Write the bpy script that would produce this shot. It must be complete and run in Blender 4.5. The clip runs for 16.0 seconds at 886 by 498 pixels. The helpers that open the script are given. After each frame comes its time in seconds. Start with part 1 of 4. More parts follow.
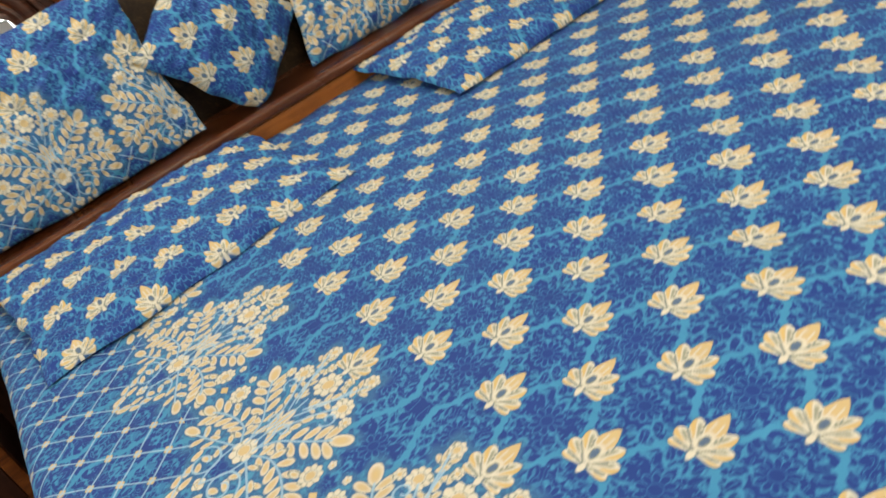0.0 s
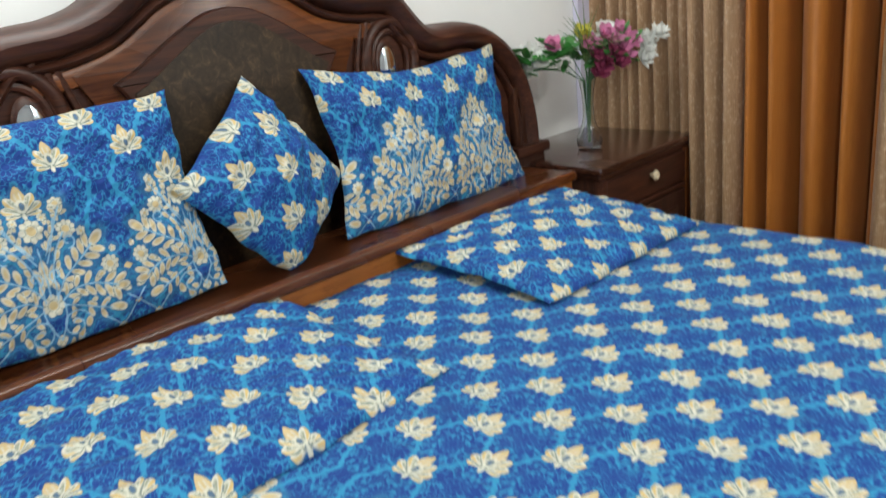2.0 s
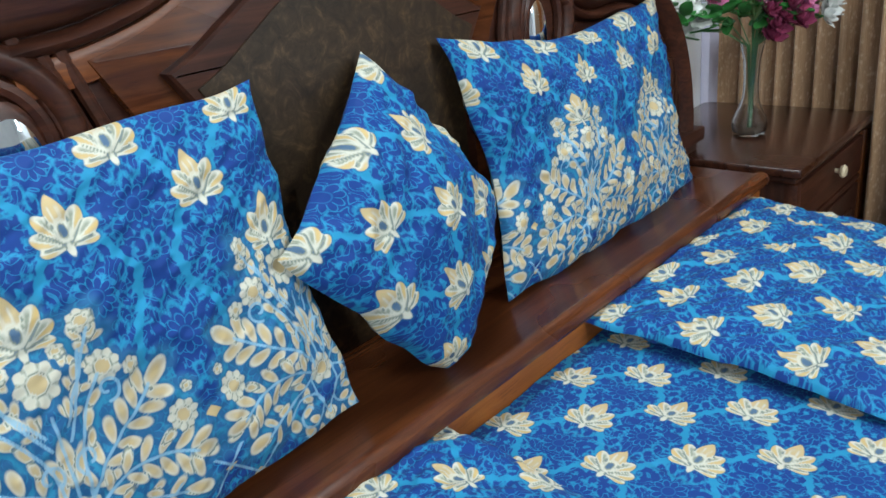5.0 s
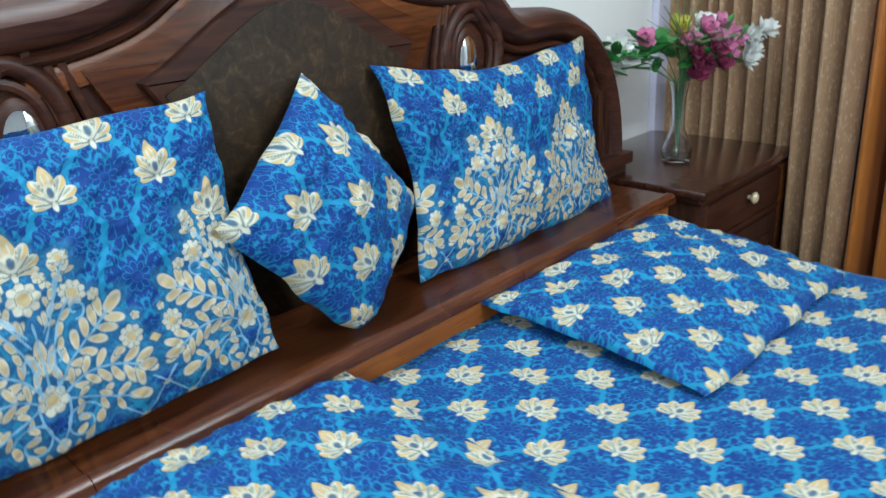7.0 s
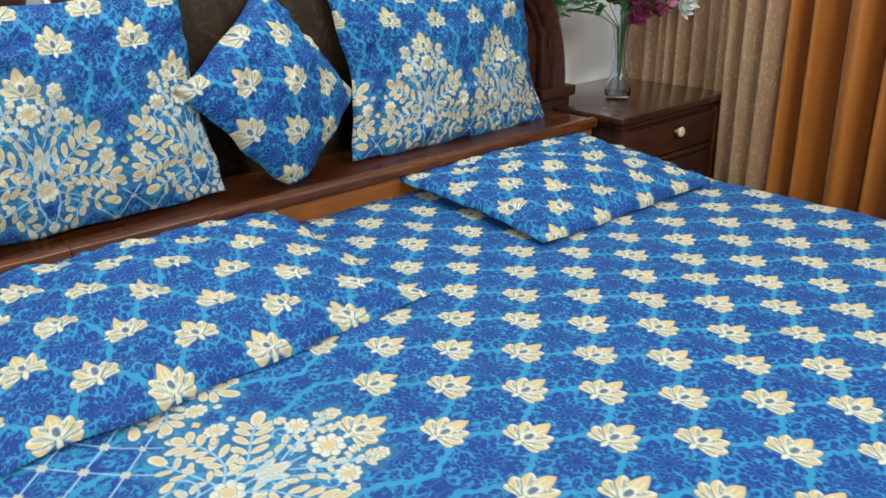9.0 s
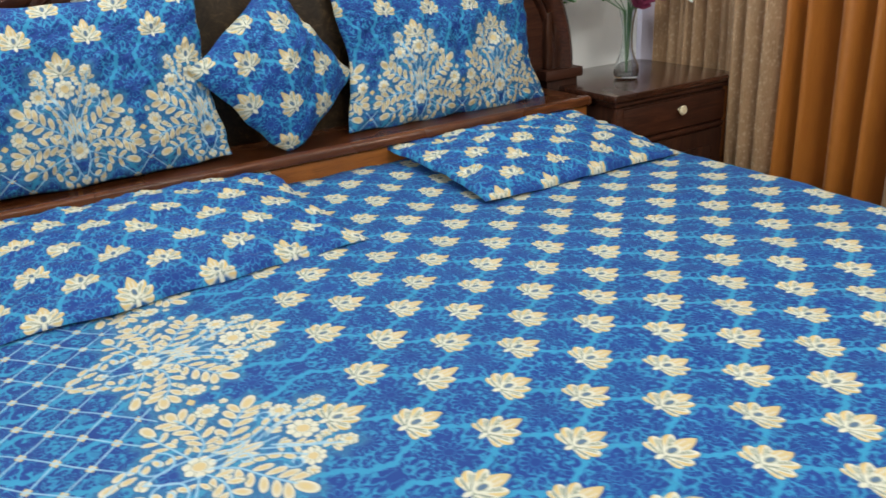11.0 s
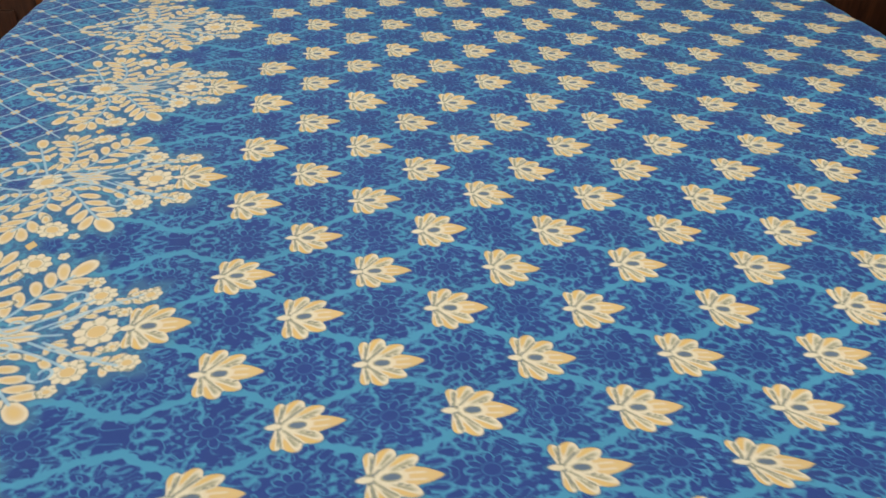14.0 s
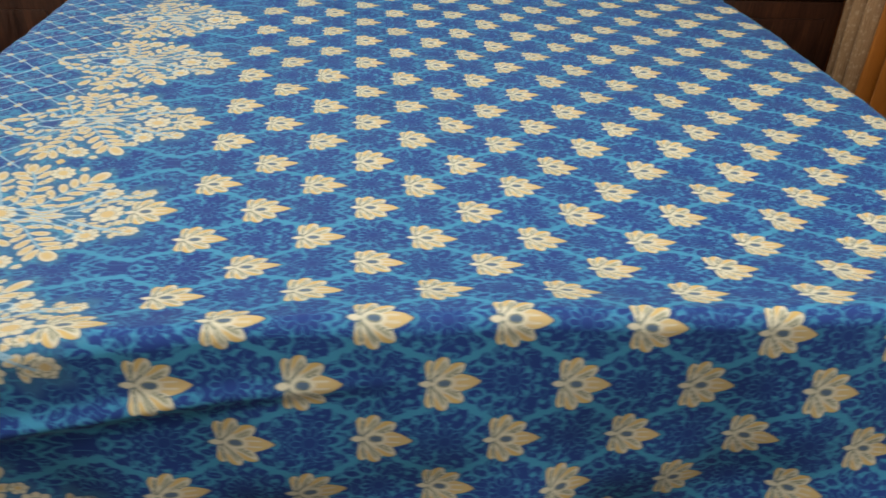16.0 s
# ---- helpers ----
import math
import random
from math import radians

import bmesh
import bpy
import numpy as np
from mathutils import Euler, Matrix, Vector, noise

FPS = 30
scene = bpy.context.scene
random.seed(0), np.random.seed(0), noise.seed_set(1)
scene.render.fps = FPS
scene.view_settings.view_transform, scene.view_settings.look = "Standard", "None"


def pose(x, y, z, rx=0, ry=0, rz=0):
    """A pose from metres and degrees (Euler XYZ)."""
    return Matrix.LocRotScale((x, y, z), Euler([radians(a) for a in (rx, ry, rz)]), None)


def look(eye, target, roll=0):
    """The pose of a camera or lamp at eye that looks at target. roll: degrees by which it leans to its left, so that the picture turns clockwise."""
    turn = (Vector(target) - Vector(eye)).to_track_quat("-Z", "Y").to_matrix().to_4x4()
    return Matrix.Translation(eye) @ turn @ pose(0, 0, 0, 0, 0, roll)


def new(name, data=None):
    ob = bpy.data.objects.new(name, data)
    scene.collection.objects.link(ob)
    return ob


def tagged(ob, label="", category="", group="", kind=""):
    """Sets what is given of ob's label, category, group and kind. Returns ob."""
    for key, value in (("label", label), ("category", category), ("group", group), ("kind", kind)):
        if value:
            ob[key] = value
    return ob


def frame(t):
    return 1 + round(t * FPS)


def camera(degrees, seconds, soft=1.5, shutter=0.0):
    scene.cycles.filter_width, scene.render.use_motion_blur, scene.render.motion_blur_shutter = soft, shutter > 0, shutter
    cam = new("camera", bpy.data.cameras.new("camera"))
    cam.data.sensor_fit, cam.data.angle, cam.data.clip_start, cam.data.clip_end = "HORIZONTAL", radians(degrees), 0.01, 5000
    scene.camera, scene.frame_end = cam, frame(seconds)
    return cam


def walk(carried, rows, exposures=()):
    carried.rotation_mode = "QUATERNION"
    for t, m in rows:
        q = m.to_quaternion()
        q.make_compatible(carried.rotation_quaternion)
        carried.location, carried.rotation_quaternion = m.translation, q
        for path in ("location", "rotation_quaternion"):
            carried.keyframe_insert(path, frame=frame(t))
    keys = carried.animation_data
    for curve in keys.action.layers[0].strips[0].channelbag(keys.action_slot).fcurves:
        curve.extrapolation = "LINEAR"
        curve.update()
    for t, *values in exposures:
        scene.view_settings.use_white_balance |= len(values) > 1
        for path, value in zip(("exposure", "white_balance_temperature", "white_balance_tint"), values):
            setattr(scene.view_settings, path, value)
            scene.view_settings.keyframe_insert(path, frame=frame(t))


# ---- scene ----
cam = camera(59.8, 16.0, 1.5, 0.6)
PATH = [
    (0, (0.189, 0.121, 1.15), (0.878, 1.718, 0.162), -24.9),
    (0.5, (0.074, 0.208, 1.136), (0.879, 1.718, 0.1), -24.5),
    (1, (-0.009, 0.385, 1.157), (0.933, 1.88, 0.221), -20.6),
    (1.5, (-0.091, 0.523, 1.176), (1.025, 2.016, 0.449), -13.2),
    (2, (-0.146, 0.658, 1.187), (1.142, 2.051, 0.555), -6.3),
    (2.5, (-0.099, 0.854, 1.209), (1.222, 2.253, 0.665), -2.8),
    (3, (-0.066, 1.04, 1.202), (1.259, 2.443, 0.677), -2.4),
    (3.5, (-0.06, 1.205, 1.211), (1.303, 2.574, 0.693), -3.0),
    (3.7, (-0.042, 1.27, 1.207), (1.328, 2.619, 0.656), -3.4),
    (5.8, (0.08, 1.485, 1.183), (1.385, 2.784, 0.403), -7.6),
    (6, (0.024, 1.416, 1.192), (1.337, 2.711, 0.42), -7.1),
    (6.5, (-0.047, 1.296, 1.195), (1.298, 2.567, 0.436), -5.3),
    (7, (-0.014, 1.15, 1.232), (1.298, 2.481, 0.518), -3.4),
    (7.5, (0.002, 0.975, 1.21), (1.183, 2.429, 0.511), -2.8),
    (8, (-0.045, 0.822, 1.16), (1.175, 2.243, 0.456), -2.9),
    (8.5, (-0.111, 0.698, 1.143), (1.099, 2.09, 0.371), -1.5),
    (8.7, (-0.104, 0.661, 1.139), (1.103, 2.06, 0.376), -1.4),
    (10.8, (0.051, 0.206, 1.127), (0.974, 1.813, 0.374), -3.8),
    (11, (0.069, 0.159, 1.137), (0.994, 1.761, 0.378), -3.6),
    (11.5, (0.197, 0.113, 1.141), (1.049, 1.744, 0.358), -3.9),
    (12, (0.319, 0.054, 1.113), (0.941, 1.741, 0.237), -4.9),
    (12.5, (0.358, -0.075, 1.104), (0.943, 1.623, 0.222), -2.3),
    (13, (0.4, -0.193, 1.094), (0.883, 1.519, 0.178), 0.7),
    (13.5, (0.51, -0.221, 1.06), (0.788, 1.47, 0.03), 1.9),
    (14, (0.605, -0.255, 1.04), (0.822, 1.386, -0.082), 1.5),
    (14.5, (0.621, -0.329, 1.052), (0.835, 1.309, -0.075), 0.8),
    (15, (0.601, -0.478, 1.072), (0.811, 1.193, -0.007), 1.0),
    (15.5, (0.604, -0.556, 1.065), (0.813, 1.119, -0.006), 1.8),
    (16, (0.693, -0.586, 1.063), (0.889, 1.099, 0.005), 2.5),
]
LOOKS = [(0, 0.0, 7250, 10), (1, 0.0, 7750, 11), (2, 0.16, 6000, 3), (3, 0.18, 5200, 0), (3.7, 0.17, 5050, -1), (6, 0.23, 5700, 2), (7, 0.23, 5250, -2), (8.5, 0.26, 5800, 1),
         (11, 0.17, 6100, 3), (12.5, 0.14, 6900, 8), (13.1, 0.0, 6400, 6), (13.6, -0.02, 6750, 8), (14, -0.2, 7350, 10), (14.5, -0.2, 7350, 9), (15, -0.16, 7300, 8), (16, -0.06, 6950, 7)]
walk(cam, [(t, look(eye, target, roll)) for t, eye, target, roll in PATH], LOOKS)


# ---------------------------------------------------------------- world and light
world = bpy.data.worlds.new("world")
scene.world = world
world.use_nodes = True
world.node_tree.nodes["Background"].inputs[0].default_value = (0.75, 0.82, 1.0, 1)
world.node_tree.nodes["Background"].inputs[1].default_value = 0.3


def area_lamp(name, eye, target, sx, sy, watts, colour):
    data = bpy.data.lights.new(name, "AREA")
    data.shape, data.size, data.size_y, data.energy, data.color = "RECTANGLE", sx, sy, watts, colour
    ob = new(name, data)
    ob.matrix_world = look(eye, target)
    return ob


# unseen fill, added to brighten the wall behind the headboard
area_lamp("head_wall_fill", (0.60, 2.34, 2.56), (0.60, 2.52, 1.4), 1.3, 0.12, 19, (1.0, 0.97, 0.92))
area_lamp("room_tube_light", (0.95, -0.48, 2.52), (0.80, 1.7, 0.65), 1.3, 0.30, 36, (1.0, 0.95, 0.88))
# two unseen fills, added at either side to lift the pillows and the foot
area_lamp("east_side_fill", (2.35, -0.60, 2.10), (0.70, 2.1, 0.75), 0.12, 1.2, 13, (1.0, 0.96, 0.90))
area_lamp("west_side_fill", (-2.15, -0.45, 1.95), (0.40, 2.1, 0.80), 0.12, 1.2, 42, (1.0, 0.96, 0.90))


# ---------------------------------------------------------------- materials
def material(name):
    m = bpy.data.materials.new(name)
    m.use_nodes = True
    t = m.node_tree
    return m, t, t.nodes["Principled BSDF"]


def node(t, kind, **inputs):
    n = t.nodes.new(kind)
    for k, v in inputs.items():
        n.inputs[k.replace("_", " ")].default_value = v
    return n


def math_node(t, op, a, b=None, clamp=False):
    n = t.nodes.new("ShaderNodeMath")
    n.operation, n.use_clamp = op, clamp
    for k, v in ((0, a), (1, b)):
        if v is None:
            continue
        if isinstance(v, (int, float)):
            n.inputs[k].default_value = v
        else:
            t.links.new(v, n.inputs[k])
    return n.outputs[0]


def span(t, value, lo, hi, to_lo=0.0, to_hi=1.0, smooth=False):
    n = t.nodes.new("ShaderNodeMapRange")
    if smooth:
        n.interpolation_type = "SMOOTHSTEP"
    t.links.new(value, n.inputs[0])
    for k, v in zip((1, 2, 3, 4), (lo, hi, to_lo, to_hi)):
        n.inputs[k].default_value = v
    return n.outputs[0]


def mix(t, fac, a, b, mode="MIX"):
    n = t.nodes.new("ShaderNodeMix")
    n.data_type, n.blend_type = "RGBA", mode
    for k, v in ((0, fac), (6, a), (7, b)):
        if isinstance(v, (int, float)):
            n.inputs[k].default_value = v
        elif isinstance(v, tuple):
            n.inputs[k].default_value = (*v, 1)
        else:
            t.links.new(v, n.inputs[k])
    return n.outputs[2]


def ramp(t, fac, stops):
    n = t.nodes.new("ShaderNodeValToRGB")
    e = n.color_ramp.elements
    while len(e) < len(stops):
        e.new(0.5)
    for el, (at, c) in zip(e, stops):
        el.position, el.color = at, (*c, 1)
    t.links.new(fac, n.inputs[0])
    return n.outputs[0]


def bump(t, b, height, strength, distance=0.002):
    n = t.nodes.new("ShaderNodeBump")
    n.inputs["Strength"].default_value, n.inputs["Distance"].default_value = strength, distance
    t.links.new(height, n.inputs["Height"])
    t.links.new(n.outputs[0], b.inputs["Normal"])


STEP_U, STEP_V = 0.155, 0.161  # the flower lattice printed on the cloth


def printed_cotton():
    m, t, b = material("printed_cotton")
    uv = t.nodes.new("ShaderNodeUVMap")
    uv.uv_map = "cloth"
    sep = t.nodes.new("ShaderNodeSeparateXYZ")
    t.links.new(uv.outputs[0], sep.inputs[0])
    u, v = sep.outputs[0], sep.outputs[1]

    def field(name):
        n = t.nodes.new("ShaderNodeAttribute")
        n.attribute_name = name
        return n.outputs["Fac"]

    # damask ground: dark leaves with slightly uneven edges, drawn with fine pale veins that repeat and mirror with the cells
    leafy = node(t, "ShaderNodeTexNoise", Scale=190.0, Detail=1.0, Roughness=0.5, Distortion=0.4)
    t.links.new(uv.outputs[0], leafy.inputs["Vector"])
    edge = math_node(t, "ADD", field("damask"), math_node(t, "MULTIPLY", math_node(t, "SUBTRACT", leafy.outputs[0], 0.5), 0.0022))
    dark = span(t, edge, 0.0008, -0.0007)
    folded = t.nodes.new("ShaderNodeCombineXYZ")
    t.links.new(u, folded.inputs[0])
    t.links.new(math_node(t, "PINGPONG", v, STEP_V / 2), folded.inputs[1])
    scroll = node(t, "ShaderNodeTexNoise", Scale=52.0, Detail=0.4, Roughness=0.5, Distortion=0.8)
    t.links.new(folded.outputs[0], scroll.inputs["Vector"])
    lines = math_node(t, "ABSOLUTE", math_node(t, "SUBTRACT", math_node(t, "FRACT", math_node(t, "MULTIPLY", scroll.outputs[0], 4.0)), 0.5))
    dark = math_node(t, "MULTIPLY", dark, span(t, lines, 0.04, 0.10, 0.35, 1.0))
    # a round many-petalled flower in the middle of each cell
    def wrapped(value, high, low):
        n = t.nodes.new("ShaderNodeMath")
        n.operation = "WRAP"
        t.links.new(value, n.inputs[0])
        n.inputs[1].default_value, n.inputs[2].default_value = high, low
        return n.outputs[0]

    for cu, cv in ((0.5, 0.0), (0.0, 0.5)):
        x = wrapped(math_node(t, "SUBTRACT", u, cu * STEP_U), STEP_U / 2, -STEP_U / 2)
        y = wrapped(math_node(t, "SUBTRACT", v, cv * STEP_V), STEP_V / 2, -STEP_V / 2)
        rad = math_node(t, "SQRT", math_node(t, "ADD", math_node(t, "MULTIPLY", x, x), math_node(t, "MULTIPLY", y, y)))
        wave = math_node(t, "ABSOLUTE", math_node(t, "COSINE", math_node(t, "MULTIPLY", math_node(t, "ARCTAN2", y, x), 6.0 if cu else 5.0)))
        gap = math_node(t, "SUBTRACT", rad, math_node(t, "ADD", math_node(t, "MULTIPLY", wave, 0.0070), 0.0140))
        slit = math_node(t, "MULTIPLY", span(t, wave, 0.34, 0.16), span(t, rad, 0.0095, 0.0115))
        heart = span(t, math_node(t, "ABSOLUTE", math_node(t, "SUBTRACT", rad, 0.0082)), 0.0011, 0.0005)
        inside = span(t, gap, 0.0006, -0.0006)
        petals = math_node(t, "SUBTRACT", 1.0, math_node(t, "MULTIPLY", math_node(t, "MAXIMUM", slit, math_node(t, "MULTIPLY", heart, 0.45)), 0.70))
        dark = math_node(t, "MULTIPLY", dark, span(t, math_node(t, "ABSOLUTE", math_node(t, "SUBTRACT", gap, 0.0012)), 0.0008, 0.0016, 0.40, 1.0))
        dark = math_node(t, "ADD", math_node(t, "MULTIPLY", inside, petals), math_node(t, "MULTIPLY", math_node(t, "SUBTRACT", 1.0, inside), dark))
    worn = node(t, "ShaderNodeTexNoise", Scale=9.0, Detail=3.0)
    t.links.new(uv.outputs[0], worn.inputs["Vector"])
    light = mix(t, worn.outputs[0], (0.042, 0.222, 0.405), (0.054, 0.268, 0.465))
    deep = mix(t, worn.outputs[0], (0.017, 0.045, 0.200), (0.023, 0.058, 0.245))
    colour = mix(t, dark, light, deep)
    # tinted cells of the border, then the line work and the cream flowers
    colour = mix(t, span(t, field("wash"), 0.003, -0.003, 0.0, 0.42), colour, (0.065, 0.225, 0.36))
    outline = span(t, field("bloom"), 0.0034, 0.0010)
    colour = mix(t, math_node(t, "MULTIPLY", outline, 0.70), colour, (0.03, 0.115, 0.24))
    cream = ramp(t, field("tone"), [(0.0, (0.045, 0.11, 0.24)), (0.20, (0.27, 0.285, 0.22)), (0.42, (0.60, 0.585, 0.49)), (0.70, (0.515, 0.415, 0.25)), (1.0, (0.58, 0.40, 0.12))])
    colour = mix(t, span(t, field("bloom"), 0.0008, -0.0008), colour, cream)
    colour = mix(t, span(t, field("stem"), 0.0006, -0.0006, 0.0, 0.85), colour, (0.28, 0.46, 0.61))
    t.links.new(colour, b.inputs["Base Color"])
    weave = node(t, "ShaderNodeTexNoise", Scale=900.0, Detail=1.0)
    t.links.new(uv.outputs[0], weave.inputs["Vector"])
    bump(t, b, weave.outputs[0], 0.25, 0.0006)
    t.links.new(span(t, worn.outputs[0], 0.3, 0.7, 0.46, 0.58), b.inputs["Roughness"])
    b.inputs["Specular IOR Level"].default_value = 0.07
    b.inputs["Sheen Weight"].default_value = 0.02
    return m


def wood(name, dark, mid, light, along="X", rough=0.36, coat=0.06):
    m, t, b = material(name)
    tc = t.nodes.new("ShaderNodeTexCoord")
    mp = t.nodes.new("ShaderNodeMapping")
    mp.inputs["Scale"].default_value = {"X": (1.2, 14, 14), "Z": (14, 14, 1.2), "Y": (14, 1.2, 14)}[along]
    t.links.new(tc.outputs["Object"], mp.inputs[0])
    grain = node(t, "ShaderNodeTexNoise", Scale=4.0, Detail=7.0, Roughness=0.62, Distortion=0.9)
    t.links.new(mp.outputs[0], grain.inputs["Vector"])
    pores = node(t, "ShaderNodeTexNoise", Scale=22.0, Detail=3.0)
    t.links.new(mp.outputs[0], pores.inputs["Vector"])
    blot = node(t, "ShaderNodeTexNoise", Scale=3.0, Detail=2.0)
    t.links.new(tc.outputs["Object"], blot.inputs["Vector"])
    c = ramp(t, grain.outputs[0], [(0.30, dark), (0.52, mid), (0.75, light)])
    c = mix(t, span(t, blot.outputs[0], 0.35, 0.7, 0.0, 0.5), c, dark)
    c = mix(t, span(t, pores.outputs[0], 0.62, 0.72, 0.0, 0.5), c, tuple(x * 0.5 for x in dark))
    t.links.new(c, b.inputs["Base Color"])
    t.links.new(span(t, blot.outputs[0], 0.3, 0.7, rough - 0.06, rough + 0.1), b.inputs["Roughness"])
    bump(t, b, grain.outputs[0], 0.08, 0.002)
    b.inputs["Specular IOR Level"].default_value = 0.28
    b.inputs["Coat Weight"].default_value = coat
    b.inputs["Coat Roughness"].default_value = 0.22
    return m


def burl():
    m, t, b = material("burl_veneer")
    tc = t.nodes.new("ShaderNodeTexCoord")
    n1 = node(t, "ShaderNodeTexNoise", Scale=24.0, Detail=7.0, Roughness=0.68, Distortion=1.6)
    n2 = node(t, "ShaderNodeTexNoise", Scale=60.0, Detail=4.0, Distortion=1.5)
    for n in (n1, n2):
        t.links.new(tc.outputs["Object"], n.inputs["Vector"])
    c = ramp(t, n1.outputs[0], [(0.32, (0.015, 0.009, 0.005)), (0.52, (0.040, 0.024, 0.011)), (0.72, (0.105, 0.060, 0.026))])
    c = mix(t, span(t, n2.outputs[0], 0.45, 0.7, 0.0, 0.6), c, (0.02, 0.011, 0.006))
    t.links.new(c, b.inputs["Base Color"])
    b.inputs["Roughness"].default_value = 0.5
    b.inputs["Specular IOR Level"].default_value = 0.3
    return m


def paint(name, colour, rough=0.6, scale=6.0, vary=0.12, metal=0.0, grain=0.15):
    m, t, b = material(name)
    tc = t.nodes.new("ShaderNodeTexCoord")
    n1 = node(t, "ShaderNodeTexNoise", Scale=scale, Detail=4.0)
    n2 = node(t, "ShaderNodeTexNoise", Scale=scale * 30, Detail=2.0)
    for n in (n1, n2):
        t.links.new(tc.outputs["Object"], n.inputs["Vector"])
    c = mix(t, span(t, n1.outputs[0], 0.3, 0.7), tuple(x * (1 - vary) for x in colour), tuple(min(1.0, x * (1 + vary)) for x in colour))
    t.links.new(c, b.inputs["Base Color"])
    b.inputs["Roughness"].default_value, b.inputs["Metallic"].default_value = rough, metal
    bump(t, b, n2.outputs[0], grain, 0.001)
    return m


def drapery(name, base, figure, thread, rough, sheen, shine=0.0):
    """Woven curtain cloth with a scattered jacquard figure and vertical threads."""
    m, t, b = material(name)
    uv = t.nodes.new("ShaderNodeUVMap")
    uv.uv_map = "cloth"
    cells = node(t, "ShaderNodeTexVoronoi", Scale=60.0)
    fine = node(t, "ShaderNodeTexNoise", Scale=60.0, Detail=4.0, Distortion=1.0)
    mp = t.nodes.new("ShaderNodeMapping")
    mp.inputs["Scale"].default_value = (420, 12, 1)
    t.links.new(uv.outputs[0], mp.inputs[0])
    thr = node(t, "ShaderNodeTexNoise", Scale=1.0, Detail=2.0)
    t.links.new(mp.outputs[0], thr.inputs["Vector"])
    for n in (cells, fine):
        t.links.new(uv.outputs[0], n.inputs["Vector"])
    spot = math_node(t, "MULTIPLY", span(t, cells.outputs["Distance"], 0.25, 0.5, 1.0, 0.0), span(t, fine.outputs[0], 0.46, 0.54))
    c = mix(t, span(t, thr.outputs[0], 0.3, 0.7), base, thread)
    c = mix(t, math_node(t, "MULTIPLY", spot, 0.36), c, figure)
    t.links.new(c, b.inputs["Base Color"])
    b.inputs["Roughness"].default_value = rough
    b.inputs["Sheen Weight"].default_value = sheen
    b.inputs["Metallic"].default_value = shine
    bump(t, b, thr.outputs[0], 0.2, 0.001)
    return m


def glass(name):
    m, t, b = material(name)
    b.inputs["Transmission Weight"].default_value = 1.0
    b.inputs["Roughness"].default_value = 0.03
    b.inputs["IOR"].default_value = 1.45
    b.inputs["Base Color"].default_value = (0.93, 0.96, 0.97, 1)
    return m


def mirror(name):
    m, t, b = material(name)
    b.inputs["Metallic"].default_value = 1.0
    b.inputs["Roughness"].default_value = 0.06
    b.inputs["Base Color"].default_value = (0.75, 0.8, 0.85, 1)
    return m


COTTON = printed_cotton()
WOOD = wood("dark_polished_wood", (0.022, 0.008, 0.005), (0.058, 0.019, 0.010), (0.105, 0.036, 0.017), rough=0.43)
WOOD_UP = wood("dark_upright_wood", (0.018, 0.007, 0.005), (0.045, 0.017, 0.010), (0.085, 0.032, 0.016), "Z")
WOOD_GLOSS = wood("lacquered_top_wood", (0.022, 0.008, 0.005), (0.052, 0.018, 0.010), (0.095, 0.033, 0.016), rough=0.2, coat=0.6)
WOOD_WARM = wood("warm_stained_wood", (0.05, 0.014, 0.004), (0.145, 0.042, 0.009), (0.27, 0.083, 0.016))
WOOD_LEDGE = wood("ledge_wood", (0.040, 0.011, 0.004), (0.105, 0.031, 0.009), (0.19, 0.060, 0.016), rough=0.26, coat=0.25)
WOOD_PALE = wood("orange_board_wood", (0.17, 0.052, 0.009), (0.29, 0.094, 0.016), (0.39, 0.14, 0.027), rough=0.4, coat=0.1)
BURL = burl()
PLASTER = paint("white_wall_paint", (0.90, 0.89, 0.87), 0.65, 2.0, 0.04)
LILAC = paint("lilac_white_paint", (0.62, 0.59, 0.72), 0.6, 4.0, 0.06)
CEILING = paint("ceiling_paint", (0.8, 0.8, 0.79), 0.8, 2.0, 0.03)
CARPET = paint("dark_carpet", (0.045, 0.022, 0.016), 0.95, 9.0, 0.3, grain=0.6)
MATTRESS = paint("mattress_ticking", (0.5, 0.47, 0.42), 0.8, 12.0, 0.08)
GOLD_CLOTH = drapery("gold_jacquard_curtain", (0.28, 0.160, 0.080), (0.74, 0.58, 0.42), (0.46, 0.295, 0.165), 0.33, 0.2, 0.15)
RUST_CLOTH = drapery("rust_satin_curtain", (0.33, 0.108, 0.012), (0.36, 0.120, 0.015), (0.41, 0.142, 0.017), 0.45, 0.12)
GLASS = glass("clear_vase_glass")
MIRROR = mirror("oval_mirror_glass")
KNOB = paint("ivory_knob", (0.72, 0.60, 0.40), 0.3, 20.0, 0.08)
STEM = paint("plastic_stem_green", (0.05, 0.13, 0.04), 0.5, 30.0, 0.2)
LEAF = paint("plastic_leaf_green", (0.055, 0.21, 0.04), 0.45, 25.0, 0.35)
GRASS = paint("plastic_grass_olive", (0.14, 0.20, 0.07), 0.5, 25.0, 0.35)
PINK = paint("pink_silk_petal", (0.58, 0.20, 0.36), 0.6, 30.0, 0.3)
PLUM = paint("plum_silk_petal", (0.24, 0.035, 0.09), 0.6, 30.0, 0.3)
WHITE_PETAL = paint("white_silk_petal", (0.78, 0.78, 0.74), 0.6, 30.0, 0.08)
YELLOW = paint("yellow_silk_petal", (0.55, 0.50, 0.06), 0.6, 30.0, 0.15)
CABLE = paint("off_white_cable", (0.62, 0.55, 0.52), 0.5, 30.0, 0.06)
